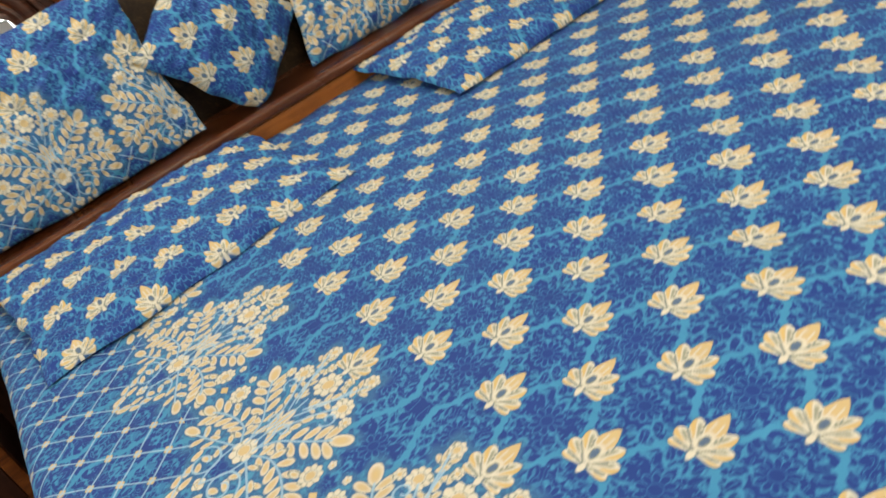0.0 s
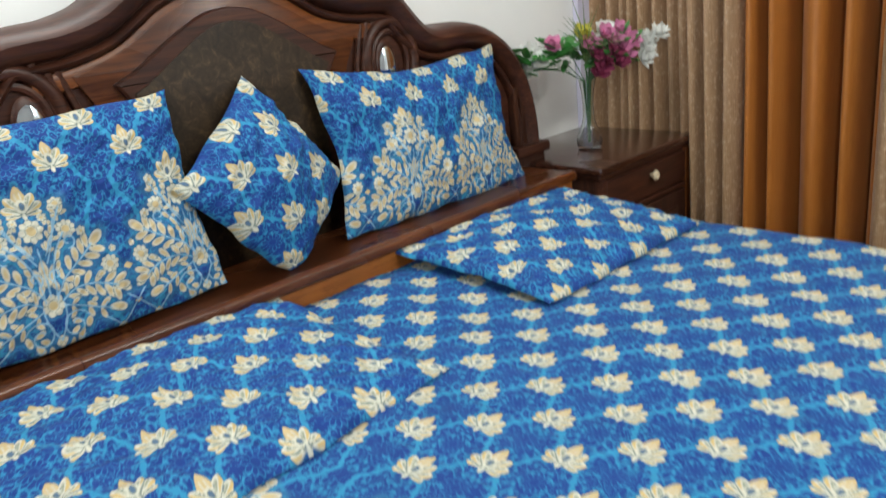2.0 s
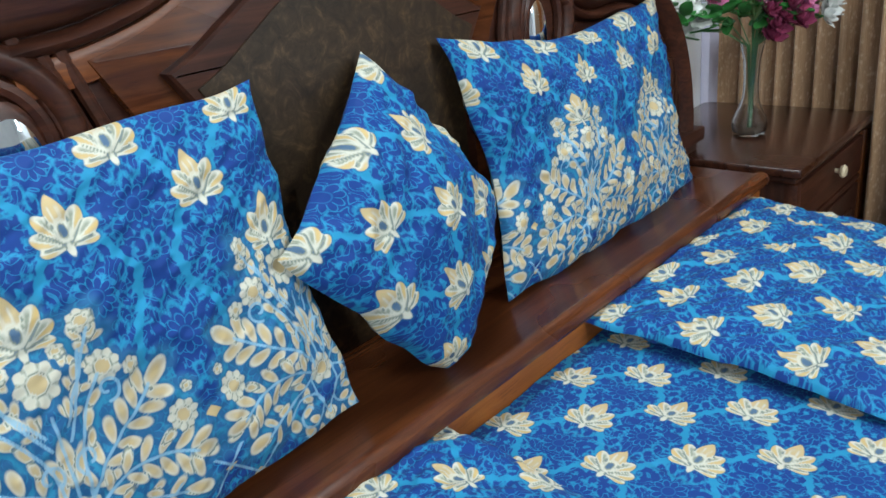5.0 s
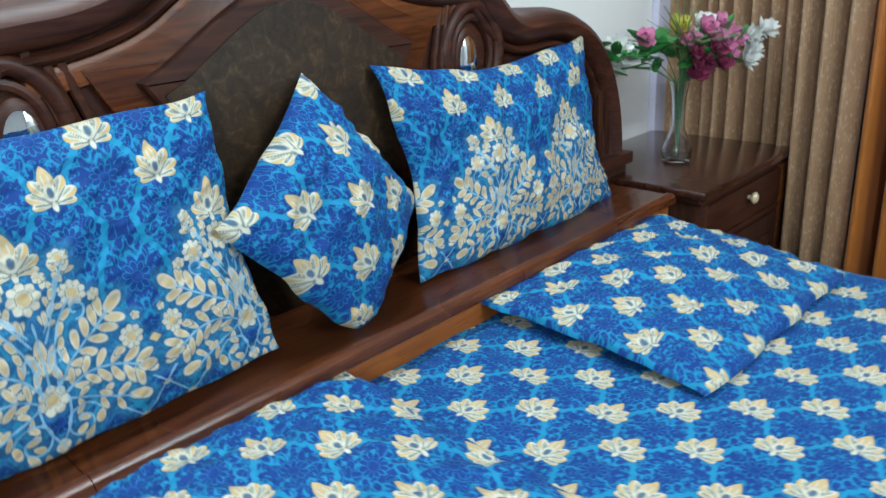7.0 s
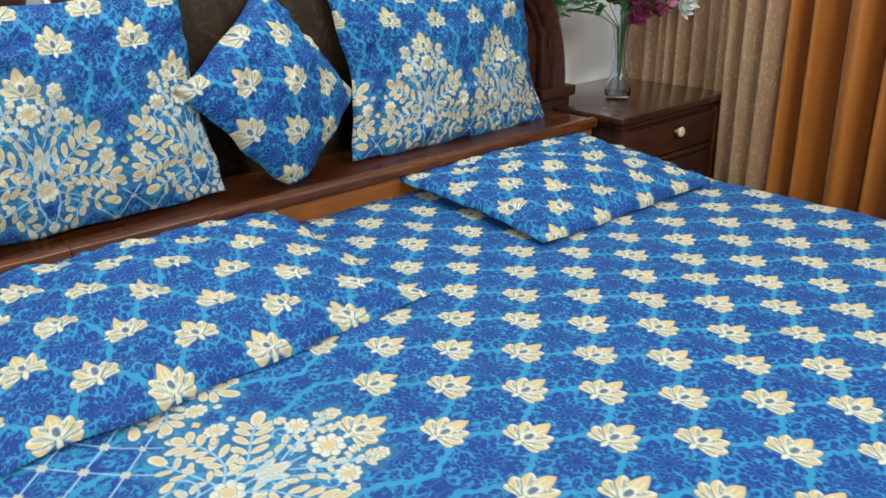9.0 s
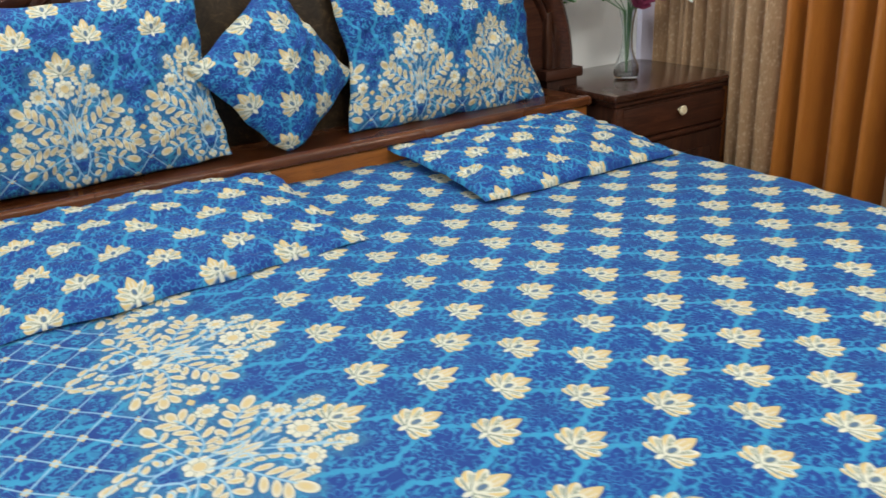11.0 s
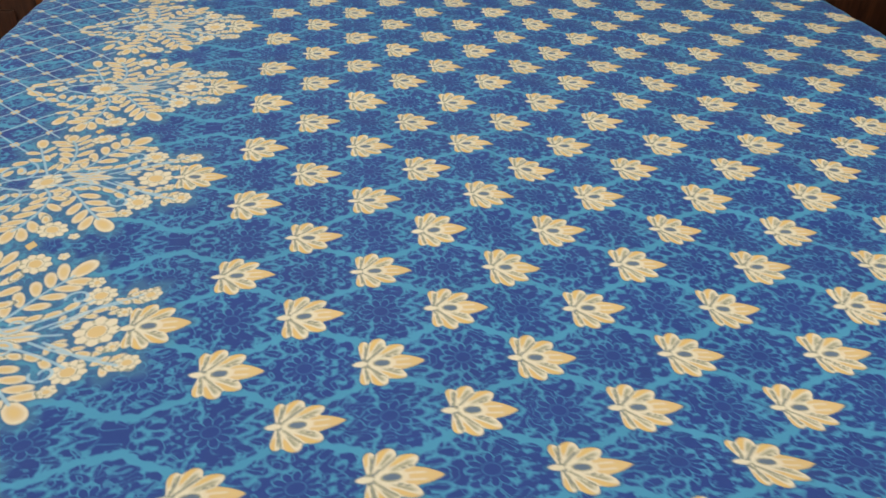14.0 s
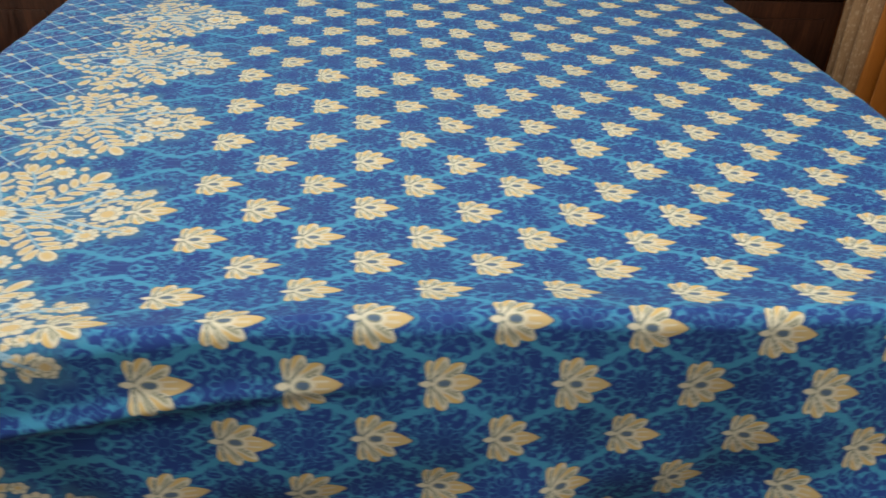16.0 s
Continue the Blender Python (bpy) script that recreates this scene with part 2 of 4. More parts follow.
INK = paint("grey_wall_print", (0.22, 0.24, 0.22), 0.7, 20.0, 0.3)


# ---------------------------------------------------------------- mesh helpers
def put(ob, parent=None, label="", category="", group="", kind=""):
    if parent:
        ob.parent = parent
    return tagged(ob, label, category, group, kind)


def part(name, bm, mat, parent=None, label="", smooth=True):
    me = bpy.data.meshes.new(name)
    bm.to_mesh(me)
    bm.free()
    me.materials.append(mat)
    if smooth:
        me.shade_smooth()
        me.set_sharp_from_angle(angle=radians(38))
    return put(new(name, me), parent, label)


def thing(name, place, label, category, group=""):
    ob = new(name)
    ob.matrix_world = place if isinstance(place, Matrix) else Matrix.Translation(place)
    return tagged(ob, label, category, group)


def box(x0, x1, y0, y1, z0, z1, bevel=0.0, seg=2):
    bm = bmesh.new()
    bmesh.ops.create_cube(bm, size=1.0, matrix=Matrix.LocRotScale(((x0 + x1) / 2, (y0 + y1) / 2, (z0 + z1) / 2), None, (x1 - x0, y1 - y0, z1 - z0)))
    if bevel:
        bmesh.ops.bevel(bm, geom=bm.edges[:], offset=bevel, segments=seg, affect="EDGES", profile=0.6)
    return bm


def lathe(profile, seg=28, m=None):
    """Turn (r, z) pairs about the z axis."""
    bm = bmesh.new()
    rings = [[bm.verts.new((r * math.cos(2 * math.pi * k / seg), r * math.sin(2 * math.pi * k / seg), z)) for k in range(seg)] for r, z in profile]
    for a, b in zip(rings, rings[1:]):
        for k in range(seg):
            bm.faces.new((a[k], a[(k + 1) % seg], b[(k + 1) % seg], b[k]))
    for ring, flip in ((rings[0], True), (rings[-1], False)):
        bm.faces.new(ring[::-1] if flip else ring)
    if m:
        bm.transform(m)
    return bm


def tube(points, radius, sides=8):
    """A round bar along a line of points; radius is a number or one for each point."""
    bm = bmesh.new()
    pts = [Vector(p) for p in points]
    rad = radius if isinstance(radius, (list, tuple)) else [radius] * len(pts)
    side, rings = None, []
    for k, p in enumerate(pts):
        d = (pts[min(k + 1, len(pts) - 1)] - pts[max(k - 1, 0)]).normalized()
        side = (d.orthogonal() if side is None else side - side.dot(d) * d).normalized()
        up = d.cross(side)
        rings.append([bm.verts.new(p + rad[k] * (math.cos(a) * side + math.sin(a) * up)) for a in (2 * math.pi * j / sides for j in range(sides))])
    for a, b in zip(rings, rings[1:]):
        for j in range(sides):
            bm.faces.new((a[j], a[(j + 1) % sides], b[(j + 1) % sides], b[j]))
    bm.faces.new(rings[0][::-1])
    bm.faces.new(rings[-1])
    return bm


def slab(outline, y_back, y_front, bevel=0.0, seg=2):
    """A board cut to an outline of (x, z) pairs, between two y planes, with its front edge eased."""
    bm = bmesh.new()
    back = [bm.verts.new((x, y_back, z)) for x, z in outline]
    front = [bm.verts.new((x, y_front, z)) for x, z in outline]
    n = len(outline)
    bm.faces.new(back)
    face = bm.faces.new(front[::-1])
    for k in range(n):
        bm.faces.new((back[k], front[k], front[(k + 1) % n], back[(k + 1) % n]))
    bmesh.ops.recalc_face_normals(bm, faces=bm.faces[:])
    if bevel:
        bmesh.ops.bevel(bm, geom=list(face.edges), offset=bevel, segments=seg, affect="EDGES", profile=0.7)
    return bm


def sweep(path, profile):
    """Carry a moulding's profile of (inward, y) pairs along a path of (x, z) pairs, inward being to the right of the way."""
    bm = bmesh.new()
    p = np.array(path, float)
    d = np.gradient(p, axis=0)
    d /= np.linalg.norm(d, axis=1)[:, None]
    inward = np.stack([d[:, 1], -d[:, 0]], 1)
    rows = [[bm.verts.new((q[0] + i[0] * a, y, q[1] + i[1] * a)) for a, y in profile] for q, i in zip(p, inward)]
    for a, b in zip(rows, rows[1:]):
        for k in range(len(profile) - 1):
            bm.faces.new((a[k], a[k + 1], b[k + 1], b[k]))
    bm.faces.new(rows[0])
    bm.faces.new(rows[-1][::-1])
    bmesh.ops.recalc_face_normals(bm, faces=bm.faces[:])
    return bm


def smooth_line(points, steps=10):
    """A Catmull-Rom line through (x, z) pairs."""
    p = np.array([points[0], *points, points[-1]], float)
    out = []
    for k in range(len(p) - 3):
        a, b, c, d = p[k : k + 4]
        for s in np.linspace(0, 1, steps, endpoint=False):
            out.append(0.5 * (2 * b + (c - a) * s + (2 * a - 5 * b + 4 * c - d) * s**2 + (3 * b - a - 3 * c + d) * s**3))
    return [tuple(q) for q in (*out, p[-1])]


def sheet_mesh(name, grids, mat):
    """One mesh out of grids of (places, u, v, border?), with the cloth's coordinates and its printed figures as fields."""
    verts, faces, us, vs, fields, base = [], [], [], [], {k: [] for k in ("bloom", "tone", "stem", "wash", "damask")}, 0
    for places, u, v, border, flip in grids:
        r, c = u.shape
        k = np.arange(r * c).reshape(r, c) + base
        q = np.stack([k[:-1, :-1], k[:-1, 1:], k[1:, 1:], k[1:, :-1]], -1).reshape(-1, 4)
        faces.append(q[:, ::-1] if flip else q)
        verts.append(places.reshape(-1, 3))
        us.append(u.ravel()), vs.append(v.ravel())
        for key, val in zip(fields, cloth_print(u.ravel(), v.ravel(), border)):
            fields[key].append(val)
        base += r * c
    verts, faces, us, vs = (np.concatenate(a) for a in (verts, faces, us, vs))
    me = bpy.data.meshes.new(name)
    me.vertices.add(len(verts)), me.loops.add(faces.size), me.polygons.add(len(faces))
    me.vertices.foreach_set("co", verts.astype(np.float32).ravel())
    me.loops.foreach_set("vertex_index", faces.astype(np.int32).ravel())
    me.polygons.foreach_set("loop_start", np.arange(0, faces.size, 4, dtype=np.int32))
    me.polygons.foreach_set("use_smooth", np.ones(len(faces), bool))
    me.update(calc_edges=True)
    uv = me.uv_layers.new(name="cloth")
    uv.data.foreach_set("uv", np.stack([us, vs], 1)[faces.ravel()].astype(np.float32).ravel())
    for key, val in fields.items():
        me.attributes.new(key, "FLOAT", "POINT").data.foreach_set("value", np.concatenate(val).astype(np.float32))
    me.materials.append(mat)
    return me


# ---------------------------------------------------------------- the printed cloth
def ellipse(p, q, cx, cy, angle, a, b):
    """Signed distance, roughly, from a leaf-shaped ellipse; also how far along it a place lies, 0 to 1."""
    ca, sa = math.cos(radians(angle)), math.sin(radians(angle))
    x, y = (p - cx) * ca + (q - cy) * sa, -(p - cx) * sa + (q - cy) * ca
    along = np.clip(x / a * 0.5 + 0.5, 0, 1)
    width = b * (1.12 - 0.34 * along)
    return (np.sqrt((x / a) ** 2 + (y / width) ** 2) - 1) * b, along


def lay(state, d, tone, rim=0.0024):
    """Lay one printed shape over those before it; a thin dark rim parts it from its neighbours."""
    bloom, shade = state
    near = np.clip((d + rim) / rim, 0, 1) * (bloom < 0.001)
    state[1] = np.where(d < 0.0012, np.where(d < 0, tone, np.where(bloom < d, shade, tone)) * (1 - near) + 0.10 * near, np.where(d < bloom, tone, shade))
    state[0] = np.minimum(bloom, d)


def lotus(state, p, q, size=1.0):
    """The lotus that fills the cloth, pointing along p: three petals a side fan out from the base beside a pointed golden tongue."""
    p, q = p / size, np.abs(q) / size
    r, turn = np.hypot(p + 0.022, q), np.degrees(np.arctan2(q, p + 0.022))
    # sectors of the fan: from, to, reach, and how far the reach falls off towards the sector's sides
    for lo, hi, reach, fall, power in ((100, 73, 0.0330, 0.26, 2.2), (77, 43, 0.0415, 0.26, 2.0), (46, 15, 0.0490, 0.28, 1.7)):
        across = np.clip((turn - (lo + hi) / 2) / ((lo - hi) / 2), -1.4, 1.4)
        edge = reach * (1 - fall * np.abs(across) ** power)
        d = np.maximum((r - edge) * 0.85, (np.abs(turn - (lo + hi) / 2) - (lo - hi) / 2) * r * 0.0175)
        s = r / reach
        body = np.clip(5 * s - 1.6, 0, 1) * np.clip(6.0 - 6.4 * s, 0, 1)
        gold = np.clip(1.4 - np.abs(across - 0.45) / 0.34, 0, 1) * np.clip(5 * s - 1.8, 0, 1)
        shade = np.clip(1.35 - np.abs(across + 0.22) / 0.34, 0, 1) * body
        lay(state, d * size, 0.45 + 0.46 * gold * (1 - shade) - 0.25 * shade, 0.0032)
    across = turn / 19
    d = np.maximum((r - 0.0630 * (1 - 0.40 * across)) * 0.8, (turn - 19) * r * 0.0175)
    gold = 0.46 + 0.33 * np.clip((p - 0.003) / 0.007, 0, 1)
    stripe = np.clip(1.3 - np.abs(q - 0.0044) / 0.0017, 0, 1) * np.clip((p - 0.008) / 0.004, 0, 1) * np.clip((0.028 - p) / 0.004, 0, 1)
    lay(state, d * size, gold - 0.33 * stripe, 0.0020)
    bulb, _ = ellipse(p, q, -0.0245, 0.0, 180, 0.0080, 0.0046)
    lay(state, bulb * size, 0.45 + 0.0 * p, 0.0012)
    drop, _ = ellipse(p, q, -0.0030, 0.0, 180, 0.0085, 0.0050)
    ring = np.clip(1.2 - np.abs(drop - 0.0024) / 0.0016, 0, 1)
    state[1] = state[1] * (1 - ring) + 0.44 * ring
    core = np.clip(-drop / 0.0016 + 0.6, 0, 1)
    state[1] = state[1] * (1 - core) + 0.04 * core


def daisy(state, p, q, cx, cy, r, petals=9):
    x, y = p - cx, q - cy
    ang, rad = np.arctan2(y, x), np.hypot(x, y)
    d = rad - r * (0.92 + 0.08 * np.cos(petals * ang))
    gap = np.clip(-np.cos(petals * ang) - 0.35, 0, 0.65) * np.clip((rad / r - 0.42) * 4, 0, 1)
    lay(state, d, 0.47 - 0.40 * gap)
    heart = np.clip((r * 0.40 - rad) / 0.0016 + 0.5, 0, 1)
    ring = np.clip(1.2 - np.abs(rad - r * 0.46) / 0.0014, 0, 1)
    state[1] = state[1] * (1 - ring) + 0.13 * ring
    state[1] = state[1] * (1 - heart) + 0.78 * heart


def branch(points, leaves, first, last):
    """A bent stem with leaves in pairs: the stem's line, and leaf shapes that grow towards its tip."""
    line = np.array(smooth_line(points, 12))
    out = []
    for k in range(leaves):
        s = 0.12 + 0.88 * k / (leaves - 1)
        i = min(int(s * (len(line) - 1)), len(line) - 2)
        d = line[i + 1] - line[i]
        ang = math.degrees(math.atan2(d[1], d[0]))
        a = first + (last - first) * s
        for side in ((1, -1) if k < leaves - 1 else (0,)):
            lean = ang + side * 52
            reach = a * 1.15 if side else a * 0.8
            out.append((line[i][0] + reach * math.cos(radians(lean)), line[i][1] + reach * math.sin(radians(lean)), lean + 180, a, a * 0.45))
    return line, out


BRANCHES = [branch([(0.205, 0.012), (0.232, 0.030), (0.252, 0.060), (0.270, 0.086), (0.284, 0.104)], 7, 0.0125, 0.0165),
            branch([(0.196, 0.020), (0.210, 0.046), (0.210, 0.080), (0.200, 0.112), (0.190, 0.130)], 7, 0.0120, 0.0165),
            branch([(0.285, 0.012), (0.304, 0.024), (0.326, 0.040), (0.352, 0.052), (0.368, 0.060)], 5, 0.0075, 0.0110),
            branch([(0.186, 0.022), (0.172, 0.058), (0.162, 0.082), (0.154, 0.104)], 4, 0.0100, 0.0125)]


def to_line(p, q, line):
    d = np.full(p.shape, 1.0)
    for (ax, ay), (bx, by) in zip(line, line[1:]):
        dx, dy = bx - ax, by - ay
        s = np.clip(((p - ax) * dx + (q - ay) * dy) / (dx * dx + dy * dy), 0, 1)
        d = np.minimum(d, np.hypot(p - ax - s * dx, q - ay - s * dy))
    return d


def spiral(cx, cy, r0, r1, a0, turns):
    return [(cx + (r0 + (r1 - r0) * s) * math.cos(a0 + turns * 2 * math.pi * s), cy + (r0 + (r1 - r0) * s) * math.sin(a0 + turns * 2 * math.pi * s)) for s in np.linspace(0, 1, 22)]


CURLS = [spiral(0.142, 0.034, 0.030, 0.007, 1.2, -1.35), spiral(0.246, 0.020, 0.015, 0.004, 3.6, 0.9), spiral(0.300, 0.062, 0.014, 0.004, 3.3, -1.0),
         smooth_line([(0.20, 0.012), (0.25, 0.016), (0.290, 0.036), (0.318, 0.056)], 6), smooth_line([(0.19, 0.02), (0.16, 0.018), (0.122, 0.0)], 6),
         smooth_line([(0.21, 0.0), (0.30, 0.0)], 3), smooth_line([(0.270, 0.010), (0.305, 0.030), (0.350, 0.046)], 5)]


def border_towers(p, q):
    """One half of the border's tower of flowers; p from the hem, q from the tower's axis."""
    state = [np.full(p.shape, 0.02), np.full(p.shape, 0.45)]
    stem = np.full(p.shape, 0.02)
    for line in (*CURLS, *(b[0] for b in BRANCHES)):
        stem = np.minimum(stem, to_line(p, q, line) - 0.0017)
    # the hem's trellis
    gu, gv = 0.077, 0.0805
    s, r = (p - 0.150) / gu, (q - 0.161) / gv
    for f in (s + r, s - r):
        off = np.abs(f - np.round(f)) * gu * gv / math.hypot(gu, gv)
        stem = np.where(p < 0.120 + 0.05 * (q > 0.09), np.minimum(stem, off - 0.0016), stem)
    for shift in (0.0, 0.5):
        x, y = (s - shift - np.round(s - shift)) * gu, (r - shift - np.round(r - shift)) * gv
        knot = np.maximum(np.abs(x) + np.abs(y) * 0.8 - 0.0080, -np.minimum(np.abs(x), np.abs(y)) - 0.004)
        knot = np.where(p < 0.150 - 0.06 * (q < 0.10), knot, 0.02)
        lay(state, knot, 0.80 + 0 * p)
    body = [np.full(p.shape, 0.02), np.full(p.shape, 0.45)]
    for _, leaves in BRANCHES:
        for cx, cy, ang, a, b in leaves:
            d, along = ellipse(p, q, cx, cy, ang, a, b)
            lay(body, d, 0.50 + 0.28 * np.clip(-d / b * 1.6 - 0.15, 0, 1), 0.0026)
    # tulip over the lower flower, end leaves, buds and the curling leaves at the foot
    for cx, cy, ang, a, b in [(0.252, 0.0, 180, 0.026, 0.0090), (0.246, 0.010, 205, 0.021, 0.0060), (0.292, 0.115, 232, 0.0190, 0.0105), (0.188, 0.138, 280, 0.0170, 0.0090),
                              (0.152, 0.118, 290, 0.0170, 0.0085), (0.366, 0.062, 190, 0.0120, 0.0065), (0.350, 0.050, 150, 0.0100, 0.0055), (0.348, 0.030, 200, 0.0090, 0.0050),
                              (0.310, 0.030, 210, 0.0110, 0.0050), (0.296, 0.046, 230, 0.0110, 0.0052), (0.300, 0.018, 190, 0.0110, 0.0048), (0.280, 0.034, 205, 0.0120, 0.0055),
                              (0.262, 0.030, 200, 0.0100, 0.0050), (0.330, 0.036, 200, 0.0090, 0.0050), (0.140, 0.058, 20, 0.0110, 0.0065), (0.120, 0.040, 30, 0.0120, 0.0065),
                              (0.148, 0.036, 120, 0.0100, 0.0060), (0.132, 0.030, 60, 0.0090, 0.0055), (0.164, 0.034, 40, 0.0100, 0.0050), (0.086, 0.016, 20, 0.0150, 0.0080),
                              (0.108, 0.020, 10, 0.0120, 0.0060), (0.100, 0.036, 40, 0.0110, 0.0060), (0.172, 0.070, 300, 0.0100, 0.0055), (0.222, 0.104, 250, 0.0100, 0.0055)]:
        d, along = ellipse(p, q, cx, cy, ang, a, b)
        lay(body, d, 0.50 + 0.30 * np.clip(-d / b * 1.6 - 0.15, 0, 1), 0.0022)
    daisy(body, p, q, 0.323, 0.063, 0.0185)
    daisy(body, p, q, 0.377, 0.057, 0.0135, 7)
    daisy(body, p, q, 0.312, 0.090, 0.0100, 6)
    daisy(body, p, q, 0.236, 0.127, 0.0185)
    daisy(body, p, q, 0.356, 0.028, 0.0090, 6)
    daisy(body, p, q, 0.264, 0.140, 0.0070, 5)
    daisy(body, p, q, 0.122, 0.0, 0.0110, 4)
    daisy(body, p, q, 0.334, 0.0, 0.0240, 8)
    daisy(body, p, q, 0.192, 0.0, 0.0225, 7)
    lotus(body, p - 0.389, q, 1.0)
    knot = np.abs(p - 0.222) + np.abs(q - 0.161) * 0.8 - 0.0075
    lay(body, knot, 0.80 + 0 * p)
    # the ground between the flowers is tinted
    wash = body[0] - 0.0075
    state[1] = np.where(body[0] < state[0], body[1], state[1])
    state[0] = np.minimum(state[0], body[0])
    return state, stem, wash


def acanthus(points, lobes, first, last):
    """A curling leaf of the ground: its spine, and the pointed lobes along it."""
    line, leaves = branch(points, lobes, first, last)
    return [(*line[k], *line[k + 1]) for k in range(0, len(line) - 1)], [(x, y, ang, a, b * 1.15) for x, y, ang, a, b in leaves]


def fan(cx, reach, half, wide, angles):
    return [(cx + reach * math.cos(radians(a)), reach * math.sin(radians(a)), a + 180, half, wide) for a in angles]


# one half of each kind of cell: round flowers in one row of cells, palmettes in the next
ROUND_ARMS = [acanthus([(-0.058, 0.008), (-0.044, 0.026), (-0.020, 0.038), (0.004, 0.038), (0.018, 0.027)], 6, 0.0070, 0.0100),
              acanthus([(0.060, 0.004), (0.050, 0.018), (0.036, 0.026), (0.030, 0.040), (0.014, 0.048)], 5, 0.0066, 0.0090),
              acanthus([(0.020, 0.0), (0.032, 0.006), (0.044, 0.004)], 3, 0.0056, 0.0070)]
PALM_ARMS = [acanthus([(-0.058, 0.004), (-0.046, 0.020), (-0.026, 0.034), (-0.002, 0.042), (0.016, 0.048)], 6, 0.0066, 0.0100),
             acanthus([(0.064, 0.002), (0.056, 0.016), (0.042, 0.026), (0.026, 0.034), (0.012, 0.034)], 5, 0.0064, 0.0084)]
PALM_FAN = fan(-0.006, 0.0200, 0.0150, 0.0048, (0, 27, 54, 82)) + fan(-0.010, 0.0130, 0.0075, 0.0034, (112, 140, 168))
SPRIG = fan(-0.004, 0.0130, 0.0110, 0.0042, (0, 36, 72, 110, 150))


def damask_tile(step=0.0005):
    """Signed distance from the dark leaves over one repeat of the ground."""
    nu, nv = int(round(STEP_U / step)), int(round(STEP_V / step))
    u, v = np.meshgrid(np.arange(nu) * STEP_U / nu, np.arange(nv) * STEP_V / nv, indexing="ij")
    d, cut = np.full(u.shape, 0.012), np.full(u.shape, 0.012)
    for shift, arms, leaves in ((0.0, ROUND_ARMS, ()), (0.5, PALM_ARMS, PALM_FAN)):
        p = u - (np.round(u / STEP_U - 0.5 - shift) + 0.5 + shift) * STEP_U
        q = np.abs(v - (np.round(v / STEP_V - shift) + shift) * STEP_V)
        for spine, lobes in arms:
            for cx, cy, ang, a, b in lobes:
                d = np.minimum(d, ellipse(p, q, cx, cy, ang, a, b)[0])
            for ax, ay, bx, by in spine:
                cut = np.minimum(cut, to_line(p, q, [(ax, ay), (bx, by)]) - 0.0004)
        for cx, cy, ang, a, b in leaves:
            d = np.minimum(d, ellipse(p, q, cx, cy, ang, a, b)[0])
        if not leaves:
            rad, ang = np.hypot(p, q), np.arctan2(q, p)
            d = np.minimum(d, np.maximum(rad - 0.0182 * (0.88 + 0.12 * np.cos(12 * ang)), 0.0090 - rad))
            d = np.minimum(d, rad - 0.0074)
        else:
            d = np.minimum(d, to_line(p, q, spiral(-0.030, 0.014, 0.010, 0.002, 0.6, 1.3)) - 0.0013)
        # a sprig where the lotuses stand, seen where the border leaves them out
        p = u - (np.round(u / STEP_U - shift) + shift) * STEP_U
        for cx, cy, ang, a, b in SPRIG:
            d = np.minimum(d, ellipse(p, q, cx, cy, ang, a, b)[0])
    d = np.maximum(d - 0.0012, -cut)
    # wavy pale bands run between the cells; inside the cells the wider gaps are dark too
    q = np.abs(v - np.round(v / STEP_V) * STEP_V)
    bend = STEP_V / 4 - 0.016 * np.cos(2 * np.pi * u / STEP_U) + 0.0016 * np.sin(8 * np.pi * u / STEP_U)
    band = np.abs(q - bend)
    d = np.minimum(d, np.maximum(0.0024 - d, 0.0080 - band))
    return np.maximum(d, 0.0050 + 0.0014 * np.sin(20 * np.pi * u / STEP_U) - band)


TILE = damask_tile()


def damask_ground(u, v):
    nu, nv = TILE.shape
    x, y = u / STEP_U * nu, v / STEP_V * nv
    i, j = np.floor(x).astype(int), np.floor(y).astype(int)
    fx, fy = x - i, y - j
    near = TILE[i % nu, j % nv] * (1 - fx) + TILE[(i + 1) % nu, j % nv] * fx
    far = TILE[i % nu, (j + 1) % nv] * (1 - fx) + TILE[(i + 1) % nu, (j + 1) % nv] * fx
    return near * (1 - fy) + far * fy


def cloth_print(u, v, border):
    """The fields of the print at cloth coordinates in metres: lotuses on a staggered lattice, and for a border the towers below u = 0."""
    state = [np.full(u.shape, 0.02), np.full(u.shape, 0.45)]
    stem, wash = np.full(u.shape, 0.02), np.full(u.shape, 0.02)
    for shift in (0.0, 0.5):
        i, j = np.round(u / STEP_U - shift) + shift, np.round(v / STEP_V - shift) + shift
        here = [np.full(u.shape, 0.02), np.full(u.shape, 0.45)]
        lotus(here, u - i * STEP_U, v - j * STEP_V, 0.97)
        if border:
            here[0] = np.where(i < -0.25, 0.02, here[0])
        state[1] = np.where(here[0] < state[0], here[1], state[1])
        state[0] = np.minimum(state[0], here[0])
    if border:
        low = u < 0.0
        p, w = u[low] + 0.47, v[low] + STEP_V / 2
        q = np.abs(w - 2 * STEP_V * np.round(w / (2 * STEP_V)))
        other, stems, washes = border_towers(p, q)
        stem[low], wash[low] = stems, washes
        tone = np.where(other[0] < state[0][low], other[1], state[1][low])
        state[1][low], state[0][low] = tone, np.minimum(state[0][low], other[0])
    return state[0], state[1], stem, wash, damask_ground(u, v)


# ---------------------------------------------------------------- room
def plain_wall(name, x0, x1, y0, y1, z0, z1, mat, label=""):
    ob = part(name, box(x0, x1, y0, y1, z0, z1), mat, smooth=False)
    return tagged(ob, label, "wall", kind="structure")


